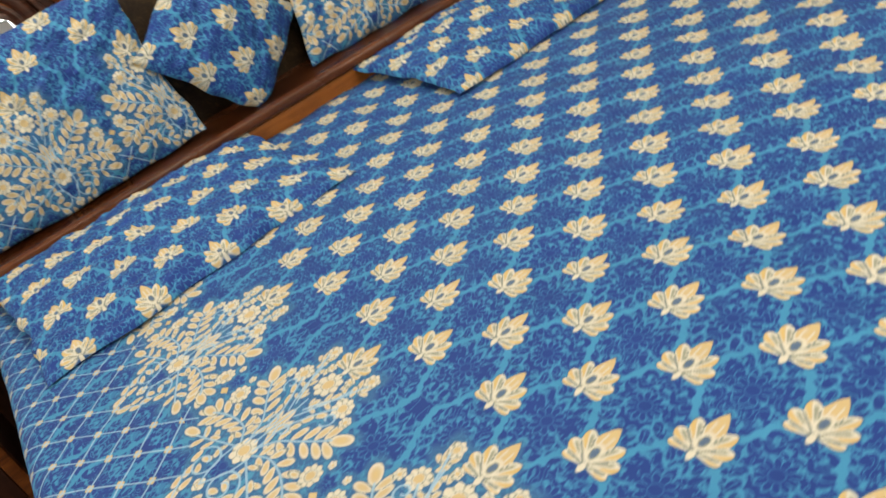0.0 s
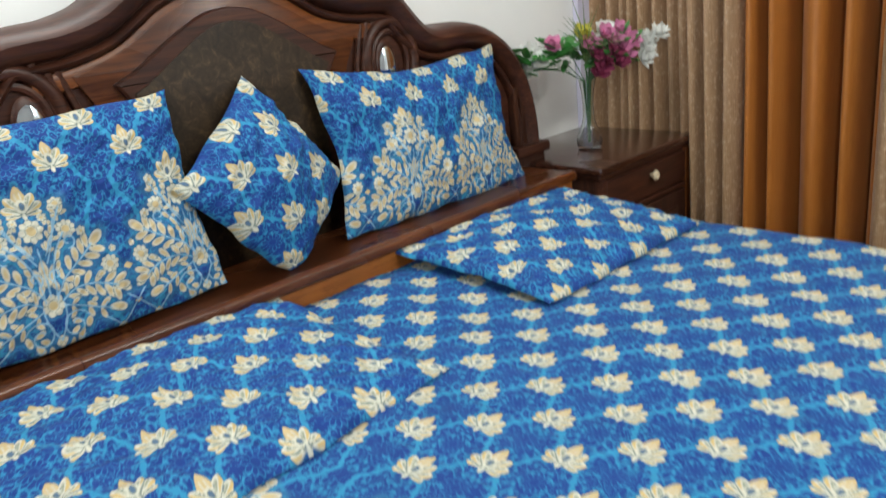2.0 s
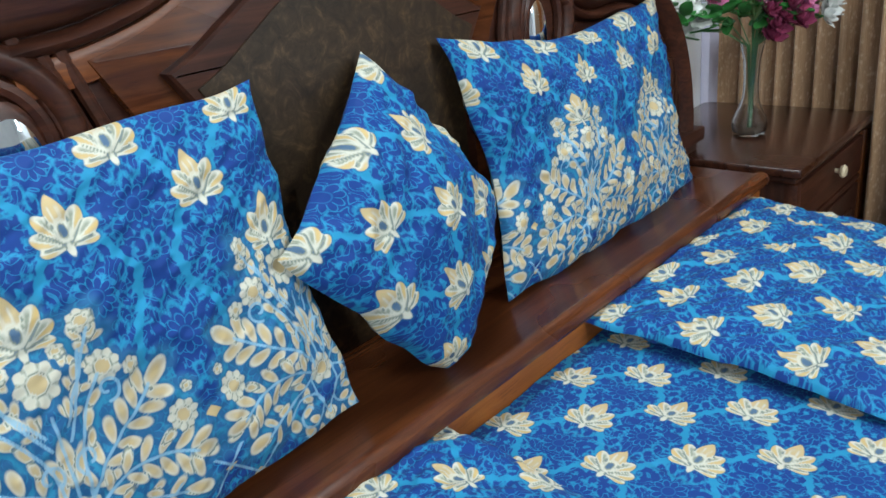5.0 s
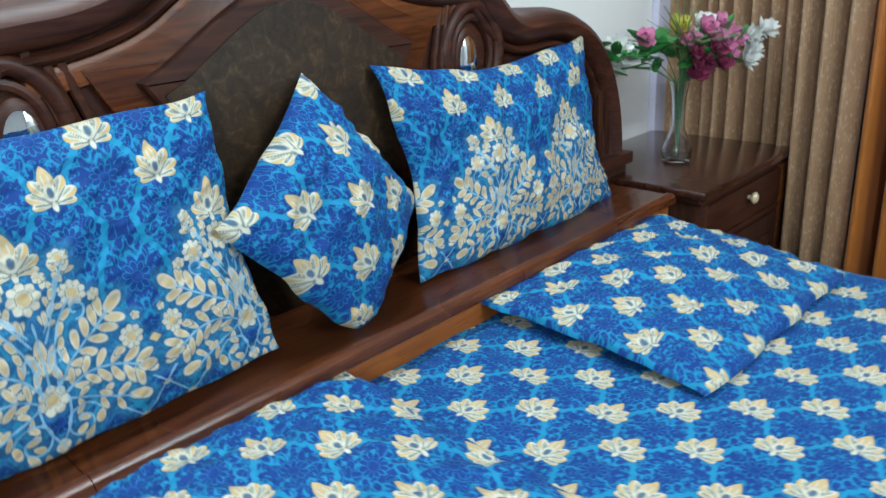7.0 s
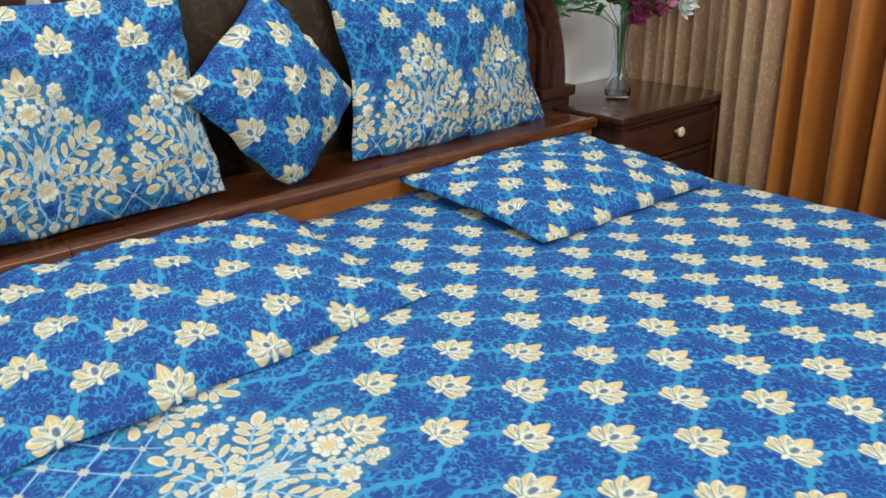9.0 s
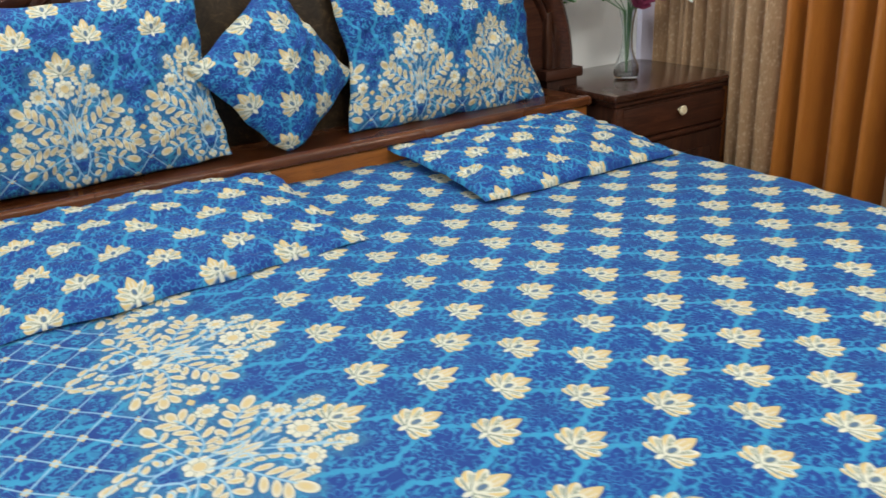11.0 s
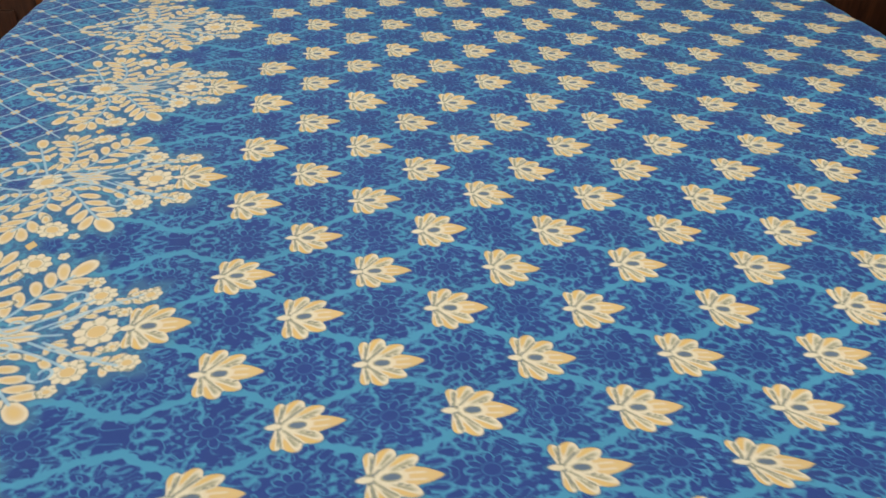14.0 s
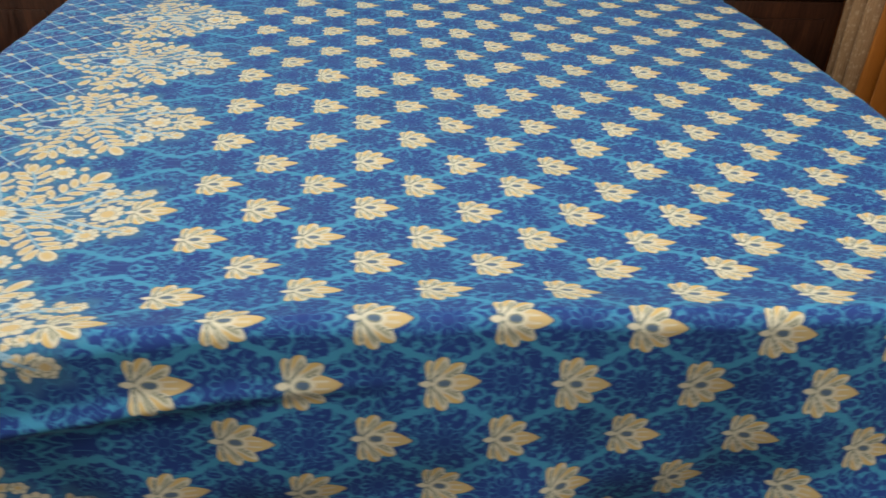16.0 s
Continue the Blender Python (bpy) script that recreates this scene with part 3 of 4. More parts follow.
tagged(part("floor", box(-2.4, 2.8, -2.5, 2.7, -0.1, 0.0), CARPET, smooth=False), "dark brown carpeted floor", "floor", kind="structure")
tagged(part("ceiling", box(-2.4, 2.8, -2.5, 2.7, 2.8, 2.9), CEILING, smooth=False), "plain white ceiling", "ceiling", kind="structure")
plain_wall("wall_north", -2.4, 2.8, 2.56, 2.7, 0, 2.8, PLASTER, "white painted wall behind the headboard")
plain_wall("wall_south", -2.4, 2.8, -2.5, -2.36, 0, 2.8, PLASTER, "plain white painted wall")
plain_wall("wall_east", 2.66, 2.8, -2.36, 2.56, 0, 2.8, PLASTER, "white painted wall behind the curtains")
plain_wall("wall_west", -2.4, -2.26, -2.36, 2.56, 0, 2.8, PLASTER, "plain white painted wall")
tagged(part("trim", box(2.44, 2.58, 2.53, 2.558, 0, 2.8, 0.004), LILAC), "lilac white vertical frame board on the wall", "trim", kind="structure")


# ---------------------------------------------------------------- curtains
def curtain(x0, y0, x1, y1, z0, z1, folds, depth, mat, label, group, seed):
    rnd = random.Random(seed)
    length = math.hypot(x1 - x0, y1 - y0)
    n, rows = folds * 30, 26
    tx, ty = (x1 - x0) / length, (y1 - y0) / length
    ph = [rnd.uniform(0, 6.28) for _ in range(4)]
    s = np.linspace(0, 1, n)
    z = np.linspace(z1, z0, rows)
    S, Z = np.meshgrid(s, z)
    wave = 1 - 2 * np.abs(np.sin(np.pi * (folds * S + 0.16 * np.sin(2 * np.pi * S * 1.7 + ph[0]) + 0.05 * np.sin(Z * 2 + ph[1])))) ** 0.9
    off = depth * wave * (0.75 + 0.25 * np.sin(2 * np.pi * S * 2.3 + ph[2])) + 0.012 * np.sin(Z * 1.7 + S * 6 + ph[3])
    X = x0 + tx * length * S - ty * off
    Y = y0 + ty * length * S + tx * off
    verts = np.stack([X, Y, Z], -1).reshape(-1, 3)
    k = np.arange(n * rows).reshape(rows, n)
    faces = np.stack([k[:-1, :-1], k[:-1, 1:], k[1:, 1:], k[1:, :-1]], -1).reshape(-1, 4)
    me = bpy.data.meshes.new("cloth")
    me.from_pydata(verts.tolist(), [], faces.tolist())
    me.shade_smooth()
    arc = np.concatenate([[0], np.cumsum(np.hypot(np.diff(X[0]), np.diff(Y[0])))])
    uvs = np.stack([np.broadcast_to(arc, S.shape), Z], -1).reshape(-1, 2)
    me.uv_layers.new(name="cloth").data.foreach_set("uv", uvs[faces.ravel()].ravel())
    me.materials.append(mat)
    ob = tagged(new("curtain", me), label, "curtain", group)
    solid = ob.modifiers.new("thickness", "SOLIDIFY")
    solid.thickness = 0.003
    return ob


curtain(2.60, 2.54, 2.44, 1.86, 0.02, 2.45, 11, 0.095, GOLD_CLOTH, "beige gold jacquard curtain hanging in folds by the nightstand", "window curtains", 3)
curtain(2.50, 1.90, 2.49, 1.36, 0.02, 2.45, 5, 0.125, RUST_CLOTH, "rust orange satin curtain hanging in broad folds", "window curtains", 5)
curtain(2.43, 1.42, 2.43, 0.55, 0.02, 2.45, 8, 0.075, GOLD_CLOTH, "beige gold jacquard curtain at the far end of the window", "window curtains", 8)
rail = thing("curtain_rail", (2.5, 1.5, 2.46), "dark round curtain rail above the window curtains", "curtain rail")
part("rod", tube([(0.04, 1.04, 0), (0, 0, 0), (0, -1.0, 0)], 0.014, 10), WOOD, rail)
for y in (1.0, -0.95):
    part("bracket", box(0.0, 0.16, y - 0.012, y + 0.012, -0.02, 0.02, 0.004), WOOD, rail)


# ---------------------------------------------------------------- bed: headboard and frame
CX = 0.815
bed = thing("bed", (CX, 1.1, 0.0), "double bed with a carved dark wooden headboard", "bed")
bed_inv = Matrix.Translation((-CX, -1.1, 0))


def bed_part(name, bm, mat, label="", smooth=True):
    bm.transform(bed_inv)
    return part(name, bm, mat, bed, label, smooth)


RIGHT_TOP = [(0.0, 1.345), (0.06, 1.342), (0.14, 1.325), (0.205, 1.300), (0.255, 1.270), (0.310, 1.240), (0.385, 1.222), (0.455, 1.217), (0.510, 1.208), (0.545, 1.186), (0.598, 1.128),
             (0.640, 1.094), (0.690, 1.082), (0.770, 1.084), (0.850, 1.074), (0.930, 1.042), (1.000, 0.985), (1.055, 0.905), (1.088, 0.815), (1.104, 0.720), (1.106, 0.640)]
half = smooth_line(RIGHT_TOP, 6)
crown = [(CX - x, z - 0.018 * min(x / 0.45, 1)) for x, z in half[::-1]] + [(CX + x, z) for x, z in half[1:]]
way = np.gradient(np.array(crown), axis=0)
way /= np.linalg.norm(way, axis=1)[:, None]
crown = [(x - 0.010 * d[1], z + 0.010 * d[0]) for (x, z), d in zip(crown, way)]
field = [(CX + (x - CX) * 0.985, z - 0.012) for x, z in crown] + [(CX + 1.06, 0.34), (CX - 1.06, 0.34)]
bed_part("headboard_panel", slab(field, 2.46, 2.372), WOOD, "dark brown shaped wooden backboard")
roll = [(0.0, 2.47), (-0.002, 2.40), (0.004, 2.364), (0.017, 2.338), (0.035, 2.325), (0.054, 2.330), (0.068, 2.345), (0.075, 2.360), (0.078, 2.374)]
bed_part("top_rail", sweep(crown, roll), WOOD, "thick rounded dark wooden top moulding")
bead = [(a + 0.009, y - 0.002) for a, y in ((0.070, 2.376), (0.071, 2.362), (0.075, 2.353), (0.081, 2.349), (0.087, 2.353), (0.091, 2.362), (0.092, 2.376))]
bed_part("bead_moulding", sweep(crown, bead), WOOD)
inset = [(0.103, 2.375), (0.104, 2.362), (0.113, 2.358), (0.140, 2.360), (0.146, 2.375)]
central = [q for q in crown if abs(q[0] - CX) < 0.47]
bed_part("warm_band", sweep(central, inset), WOOD_WARM, "reddish brown band under the moulding")


def mirrored(right):
    """A closed outline out of its right half, from the top down."""
    return [(CX + x, z) for x, z in right] + [(CX - x, z) for x, z in right[::-1] if x > 0]


board = smooth_line([(0.0, 1.243), (0.09, 1.225), (0.17, 1.188), (0.24, 1.148), (0.31, 1.118), (0.375, 1.100)], 6) + [(0.335, 1.025), (0.318, 0.960), (0.315, 0.58)]
bed_part("centre_board", slab(mirrored(board), 2.374, 2.356, 0.006), WOOD_LEDGE, "reddish brown raised centre board")
rim = smooth_line([(0.0, 1.205), (0.06, 1.195), (0.13, 1.162), (0.20, 1.120), (0.25, 1.090), (0.295, 1.070)], 6) + [(0.262, 1.020), (0.250, 0.960), (0.248, 0.58)]
bed_part("panel_frame", slab(mirrored(rim), 2.358, 2.336, 0.009, 3), WOOD, "dark polished frame of the centre panel")
fill = [(x * 0.885, 0.62 + (z - 0.62) * 0.945 if z > 0.62 else z) for x, z in rim]
bed_part("burl_panel", slab(mirrored(fill), 2.337, 2.3325, 0.002), BURL, "mottled brown burl veneer panel")


def arch(cx, cz, w, h, n=26):
    """The line of a tall arch, open below, on one side of the headboard."""
    return [(cx - w * math.cos(a), cz + h * math.sin(a)) for a in np.linspace(-0.5, math.pi + 0.5, n)]


for side in (1, -1):
    ox = CX + side * 0.475
    line = arch(ox + side * 0.02, 1.02, 0.088, 0.105)
    bed_part("arch_moulding", tube([(x, 2.362, z) for x, z in line], 0.016, 10), WOOD)
    bed_part("arch_inner_moulding", tube([(ox + side * 0.02 + (x - ox - side * 0.02) * 0.72, 2.366, 1.0 + (z - 1.0) * 0.78) for x, z in line], 0.010, 8), WOOD)
    oval = lathe([(0.030, -0.004), (0.036, 0.0), (0.038, 0.006), (0.034, 0.010)], 28)
    oval.transform(Matrix.Translation((ox, 2.366, 1.0)) @ Matrix.Rotation(radians(90), 4, "X") @ Matrix.Diagonal((1.0, 2.0, 1.0, 1)))
    bed_part("oval_frame", oval, WOOD, "raised dark oval rim")
    disc = lathe([(0.001, 0.0), (0.028, 0.0), (0.029, 0.004), (0.022, 0.0075), (0.001, 0.009)], 28)
    disc.transform(Matrix.Translation((ox, 2.358, 1.0)) @ Matrix.Rotation(radians(90), 4, "X") @ Matrix.Diagonal((1.0, 2.0, 1.0, 1)))
    bed_part("oval_mirror", disc, MIRROR, "small oval bevelled mirror")
    for k in range(3):
        a = CX + side * (0.385 - 0.022 * k + 0.03)
        bed_part("flute", tube([(a + side * 0.030, 2.366, 1.135 - 0.006 * k), (a, 2.362, 1.02), (a - side * 0.008, 2.362, 0.80), (a - side * 0.008, 2.362, 0.60)], 0.0085, 8), WOOD)
    # the upright at the headboard's end, with its foot block
    px = CX + side * 1.045
    for k in range(3):
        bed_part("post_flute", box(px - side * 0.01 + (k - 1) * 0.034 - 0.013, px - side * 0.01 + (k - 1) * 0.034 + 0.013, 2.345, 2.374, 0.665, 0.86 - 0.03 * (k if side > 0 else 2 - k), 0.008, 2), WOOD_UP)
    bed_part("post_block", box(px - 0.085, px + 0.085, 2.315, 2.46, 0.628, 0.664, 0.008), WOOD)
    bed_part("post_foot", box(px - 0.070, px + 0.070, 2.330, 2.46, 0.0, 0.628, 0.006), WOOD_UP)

# the ledge below the headboard, in two lengths, and the plain board under it
for x0, x1 in ((-0.135, 0.241), (0.2425, 1.785)):
    prof = [(2.372, 0.575), (2.372, 0.604), (2.125, 0.604), (2.116, 0.609), (2.104, 0.610), (2.093, 0.604), (2.089, 0.594), (2.092, 0.583), (2.102, 0.577), (2.112, 0.575)]
    bm = bmesh.new()
    ends = [[bm.verts.new((x, y, z)) for y, z in prof] for x in (x0, x1)]
    for k in range(len(prof)):
        bm.faces.new((ends[0][k], ends[0][(k + 1) % len(prof)], ends[1][(k + 1) % len(prof)], ends[1][k]))
    bm.faces.new(ends[0][::-1])
    bm.faces.new(ends[1])
    bmesh.ops.recalc_face_normals(bm, faces=bm.faces[:])
    bed_part("ledge", bm, WOOD_LEDGE, "polished dark brown ledge with a rounded nose")
bed_part("under_ledge_board", box(-0.13, 1.78, 2.108, 2.13, 0.25, 0.5745), WOOD_PALE, "orange brown plain board under the ledge")
for x in (-0.10, 1.69):
    bed_part("side_rail", box(x, x + 0.035, 0.113, 2.108, 0.16, 0.36, 0.008), WOOD)
bed_part("foot_rail", box(-0.10, 1.725, 0.068, 0.113, 0.10, 0.40, 0.008), WOOD)
for x in (-0.09, 1.65):
    bed_part("leg", box(x, x + 0.06, 0.12, 0.18, 0.0, 0.16, 0.006), WOOD)

mattress = tagged(part("mattress", box(-0.05, 1.67, 0.113, 2.10, 0.28, 0.49, 0.05, 3), MATTRESS), "thick pale mattress under the printed sheet", "mattress")


# ---------------------------------------------------------------- bed sheet
def ripple(a, b, seed, size, waves=14):
    """Gentle unevenness of laid cloth: a sum of random waves."""
    rnd = np.random.RandomState(seed)
    out = np.zeros_like(a)
    for _ in range(waves):
        ang, wl, ph = rnd.uniform(0, np.pi), size * rnd.uniform(0.6, 1.8), rnd.uniform(0, 6.28)
        out += np.sin(2 * np.pi * (a * np.cos(ang) + b * np.sin(ang)) / wl + ph)
    return out / math.sqrt(waves)


def lay_sheet():
    """The sheet over the mattress, hanging at the foot; a runs across the bed and b along it, both in cloth metres."""
    left, right, foot, drop, r = -0.092, 1.722, 0.046, 0.40, 0.019
    a = np.concatenate([np.linspace(left, 1.0, 560, endpoint=False), np.linspace(1.0, right, 260)])
    b = np.concatenate([np.linspace(foot - drop, 0.5, 400, endpoint=False), np.linspace(0.5, 1.2, 300, endpoint=False), np.linspace(1.2, 2.105, 300)])
    A, B = np.meshgrid(a, b)
    edge = foot + 0.005 * np.sin(A * 5.2 - 2.0) - 0.075 * np.clip((0.60 - A) / 0.6, 0, 1) ** 1.3
    over = np.maximum(edge + r - B, 0)  # cloth that has passed the bend's start
    arc = np.minimum(over / r, np.pi / 2)
    hang = np.maximum(over - r * np.pi / 2, 0)
    deep = np.clip(hang / 0.3, 0, 1)
    Y = np.where(over > 0, edge + r - r * np.sin(arc), B)
    fold = 0.018 * deep * np.sin(A * 11.0 + 0.8 * np.sin(A * 4)) + 0.010 * deep * ripple(A, B, 4, 0.25)
    crease = 0.010 * np.exp(-(((hang - 0.055 - 0.05 * (0.75 - A)) / 0.012) ** 2)) * np.clip((0.75 - A) / 0.3, 0, 1)
    Y = Y - fold - 0.25 * hang * 0.1 - crease
    Z = 0.520 + 0.0024 * ripple(A, B, 7, 0.30) + 0.0010 * ripple(A, B, 9, 0.09)
    for at in (0.51, 0.665, 0.81):  # faint creases from the folded cloth
        Z = Z - 0.0022 * np.exp(-(((A - at - 0.004 * np.sin(B * 5 + at * 20)) / 0.005) ** 2)) * np.clip((B - 0.3) / 0.3, 0, 1)
    s = np.clip((B - 1.75) / 0.33, 0, 1)
    Z = Z + 0.012 * s * s * (3 - 2 * s) + 0.054 * np.exp(-((np.maximum(B - edge - r, 0) / 0.12) ** 1.2))
    Z = Z - r * (1 - np.cos(arc)) - hang
    side = np.maximum(np.maximum(left + 0.045 - A, A - right + 0.045), 0)
    Z = Z - (0.045 - np.sqrt(np.maximum(0.045**2 - np.minimum(side, 0.0449) ** 2, 0))) * 0.8
    s = np.maximum(A - 0.66, 0)
    pulled = s * s / (s + 0.1)  # the cloth lies slightly askew towards the curtain side
    flare = 0.05 * np.clip((B - 0.6) / 0.8, 0, 1) * np.clip((A - 1.2) / 0.52, 0, 1) ** 2  # the sheet spreads towards the head
    top = (np.stack([A + flare, Y, Z], -1), A - 0.47 + 0.048 * pulled, B - 0.79 + 0.094 * pulled, True, False)
    grids = [top]
    # the sides, tucked down beside the mattress
    k = int(np.argmax(b > foot + 0.06))
    rows = np.arange(k, len(b), 4)
    for col, sign in ((0, -1), (-1, 1)):
        d = np.linspace(0, 0.26, 14)
        D, R = np.meshgrid(d, np.arange(len(rows)))
        base = top[0][rows, col]
        P = np.repeat(base[:, None, :], len(d), 1).copy()
        P[..., 2] -= D
        P[..., 0] -= sign * 0.02 * np.sin(np.minimum(D / 0.26, 1) * 1.5) - 0.004 * np.sin(P[..., 1] * 17) * D / 0.26
        grids.append((P, np.where(sign < 0, a[0] - D, a[-1] + D) - 0.47, P[..., 1] - 0.79, True, sign > 0))
    sheet = tagged(new("bed_sheet", sheet_mesh("bed_sheet", grids, COTTON)), "blue cotton bed sheet with cream lotus flowers and border", "bed sheet")
    return sheet


lay_sheet()


# ---------------------------------------------------------------- pillows
def pillow(name, place, w, h, front, back, cloth, border, label, group="", seed=0, ear=0.03, full=0.55, step=0.0024, category="pillow", sag=0.0, tuck=0.0, taper=0.0):
    """A stuffed case: two bulged faces sewn at the rim, its corners drawn out. cloth(x, y) gives the print's u and v."""
    n, m = int(w / step), int(h / step)
    s, t = np.linspace(-1, 1, n), np.linspace(-1, 1, m)
    S, T = np.meshgrid(s, t)
    pull = 1 - ear * 2.0 / w * (1 - T**2) ** 1.0
    lift = 1 - np.where(T > 0, ear * 2.0 / h, -0.2 * ear * 2.0 / h) * (1 - S**2)
    X, Y = S * pull * w / 2, T * lift * h / 2
    X = X * (1 + taper * T)
    squash = 1 - tuck * ((1 - S) * (1 - T) / 4) ** 5
    X, Y = X * squash, Y * squash
    X, Y = X + 0.0048 * ripple(X, Y, seed + 3, 0.13) * np.abs(S) ** 3, Y + 0.0048 * ripple(X, Y, seed + 4, 0.16) * np.abs(T) ** 3
    droop = sag * (np.clip(S, 0, 1) ** 3 + 0.5 * np.clip(-T, 0, 1) ** 3) + 0.002 * ripple(X, Y, seed + 5, 0.22)
    crumple = 0.0030 * ripple(X, Y, seed + 6, 0.06) + 0.0015 * ripple(X, Y, seed + 7, 0.022)
    grids = []
    dome = (1 - S**2) ** full * (1 - T**2) ** full
    dome = dome * (0.78 + 0.22 * (1 - S**2) * (1 - T**2))
    slack = 0.085 * ripple(X, Y, seed, 0.20) + 0.035 * ripple(X, Y, seed + 1, 0.07)
    rimward = np.maximum(np.abs(S), np.abs(T)) ** 3
    pleat = 0.06 * rimward * np.sin(40 * (X + 0.3 * Y) + seed) * (1 - np.maximum(np.abs(S), np.abs(T)) ** 14)
    for bulge, sign in ((front, 1), (back, -1)):
        Zp = sign * bulge * dome * (1 + slack + pleat) - droop + crumple * np.minimum(dome * 4, 1)
        u, v = cloth(S * w / 2, T * h / 2)
        P = np.stack([X, Y, Zp], -1)
        if sign < 0:
            pick = np.ix_(np.unique(np.r_[0:m:4, m - 1]), np.unique(np.r_[0:n:4, n - 1]))
            P, u, v = P[pick], u[pick], v[pick]
        grids.append((P, u, v, border, sign < 0))
    ob = tagged(new(name, sheet_mesh(name, grids, COTTON)), label, category, group)
    ob.matrix_world = place
    return ob


def frame_of(centre, across, up):
    x = Vector(across).normalized()
    y = (Vector(up) - Vector(up).dot(x) * x).normalized()
    z = x.cross(y)
    return Matrix.Translation(centre) @ Matrix((x, y, z)).transposed().to_4x4()


# standing pillows: the border runs along the lower edge
pillow("pillow", frame_of((0.238, 2.250, 0.832), (1, 0.0, 0.0), (0, 0.105, 0.435)), 0.745, 0.452, 0.072, 0.045,
       lambda x, y: (y + 0.226 + 0.108 - 0.47, x - 0.002 - STEP_V / 2), True, "blue printed pillow leaning upright against the headboard", "standing pillows", 11, 0.020, 0.42)
pillow("pillow", frame_of((1.335, 2.276, 0.818), (0.715, 0.022, -0.016), (0.011, 0.1, 0.419)), 0.745, 0.436, 0.072, 0.045,
       lambda x, y: (y + 0.218 + 0.122 - 0.47, x + 0.146 - STEP_V / 2), True, "blue printed pillow leaning upright beside the square cushion", "standing pillows", 23, 0.042, 0.42)

# the square cushion, on its corner
across, up = Vector((0.46, 0.051, -0.115)).normalized(), Vector((0.012, 0.137, 0.456)).normalized()
pillow("cushion", frame_of((0.779, 2.236, 0.806), across + up, up - across), 0.352, 0.352, 0.086, 0.040,
       lambda x, y: (y - 0.0175, x - 0.008), False, "square blue printed cushion standing on its corner", "", 31, 0.004, 0.44, category="cushion", tuck=0.10)

# pillows lying flat on the sheet
pillow("pillow", frame_of((0.338, 1.862, 0.553), (1, 0.066, -0.006), (0.0, 1, 0.095)), 0.732, 0.550, 0.042, 0.020,
       lambda x, y: (y + 0.25, x - 0.030), False, "blue lotus printed pillow lying flat on the sheet", "lying pillows", 43, 0.016, 0.34, sag=0.004)
pillow("pillow", frame_of((1.378, 1.876, 0.548), (1, 0.004, -0.004), (0, 1, 0.070)), 0.686, 0.495, 0.052, 0.020,
       lambda x, y: (y + 0.25, x - 0.020), False, "blue lotus printed pillow lying flat near the nightstand", "lying pillows", 57, 0.016, 0.34, sag=0.004, taper=0.05)


# ---------------------------------------------------------------- nightstands
def nightstand(x, label):
    """Dark cabinet with a drawer over a door; x is its middle."""
    ns = thing("nightstand", (x, 2.295, 0.0), label, "nightstand", "nightstands")
    w, y0, y1 = 0.28, -0.225, 0.25
    part("top", box(-w - 0.025, w + 0.025, y0 - 0.03, y1, 0.578, 0.603, 0.008, 3), WOOD_GLOSS, ns, "glossy dark wooden top")
    part("moulding", box(-w - 0.012, w + 0.012, y0 - 0.016, y1, 0.560, 0.578, 0.007, 3), WOOD, ns)
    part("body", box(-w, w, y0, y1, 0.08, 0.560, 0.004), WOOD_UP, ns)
    part("rail", box(-w + 0.02, w - 0.02, y0 - 0.012, y0 - 0.0005, 0.415, 0.432, 0.004), WOOD, ns)
    drawer = part("drawer_front", box(-w + 0.03, w - 0.03, y0 - 0.014, y0 - 0.0005, 0.440, 0.548, 0.006, 2), WOOD, ns, "plain dark drawer front")
    knob = lathe([(0.006, 0.0), (0.006, 0.010), (0.015, 0.014), (0.018, 0.021), (0.013, 0.027), (0.003, 0.028)], 18)
    knob.transform(Matrix.Translation((0.012, y0 - 0.014, 0.510)) @ Matrix.Rotation(radians(90), 4, "X"))
    part("knob", knob, KNOB, drawer, "round ivory knob")
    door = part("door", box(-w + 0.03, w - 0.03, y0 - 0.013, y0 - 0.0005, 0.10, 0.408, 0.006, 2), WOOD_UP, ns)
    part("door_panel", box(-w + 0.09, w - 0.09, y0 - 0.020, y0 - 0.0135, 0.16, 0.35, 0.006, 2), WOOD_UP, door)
    for sx in (-1, 1):
        part("corner_post", box(sx * (w - 0.012) - 0.016, sx * (w - 0.012) + 0.016, y0 - 0.018, y0 + 0.014, 0.02, 0.558, 0.007, 2), WOOD_WARM if sx > 0 else WOOD, ns)
        for sy in (y0 + 0.02, y1 - 0.05):
            part("foot", box(sx * (w - 0.03) - 0.025, sx * (w - 0.03) + 0.025, sy, sy + 0.045, 0.0, 0.08, 0.006), WOOD, ns)
    return ns


nightstand(2.150, "dark wooden nightstand with an ivory drawer knob, beside the curtain")
nightstand(-0.520, "dark wooden nightstand with a white cable hanging over it")
cable = tube(smooth_line([(-0.085, 2.325, 0.86), (-0.070, 2.16, 0.82), (-0.064, 2.02, 0.753), (-0.093, 2.015, 0.678), (-0.155, 2.02, 0.643), (-0.25, 2.05, 0.611), (-0.37, 2.06, 0.609), (-0.445, 2.02, 0.609),
                          (-0.463, 1.990, 0.585), (-0.468, 1.987, 0.42), (-0.476, 1.988, 0.30), (-0.487, 1.988, 0.266), (-0.497, 1.990, 0.30), (-0.490, 1.990, 0.40), (-0.478, 1.992, 0.47)], 6), 0.004, 8)
tagged(part("charging_cable", cable, CABLE), "thin off white charging cable draped over the nightstand", "cable")


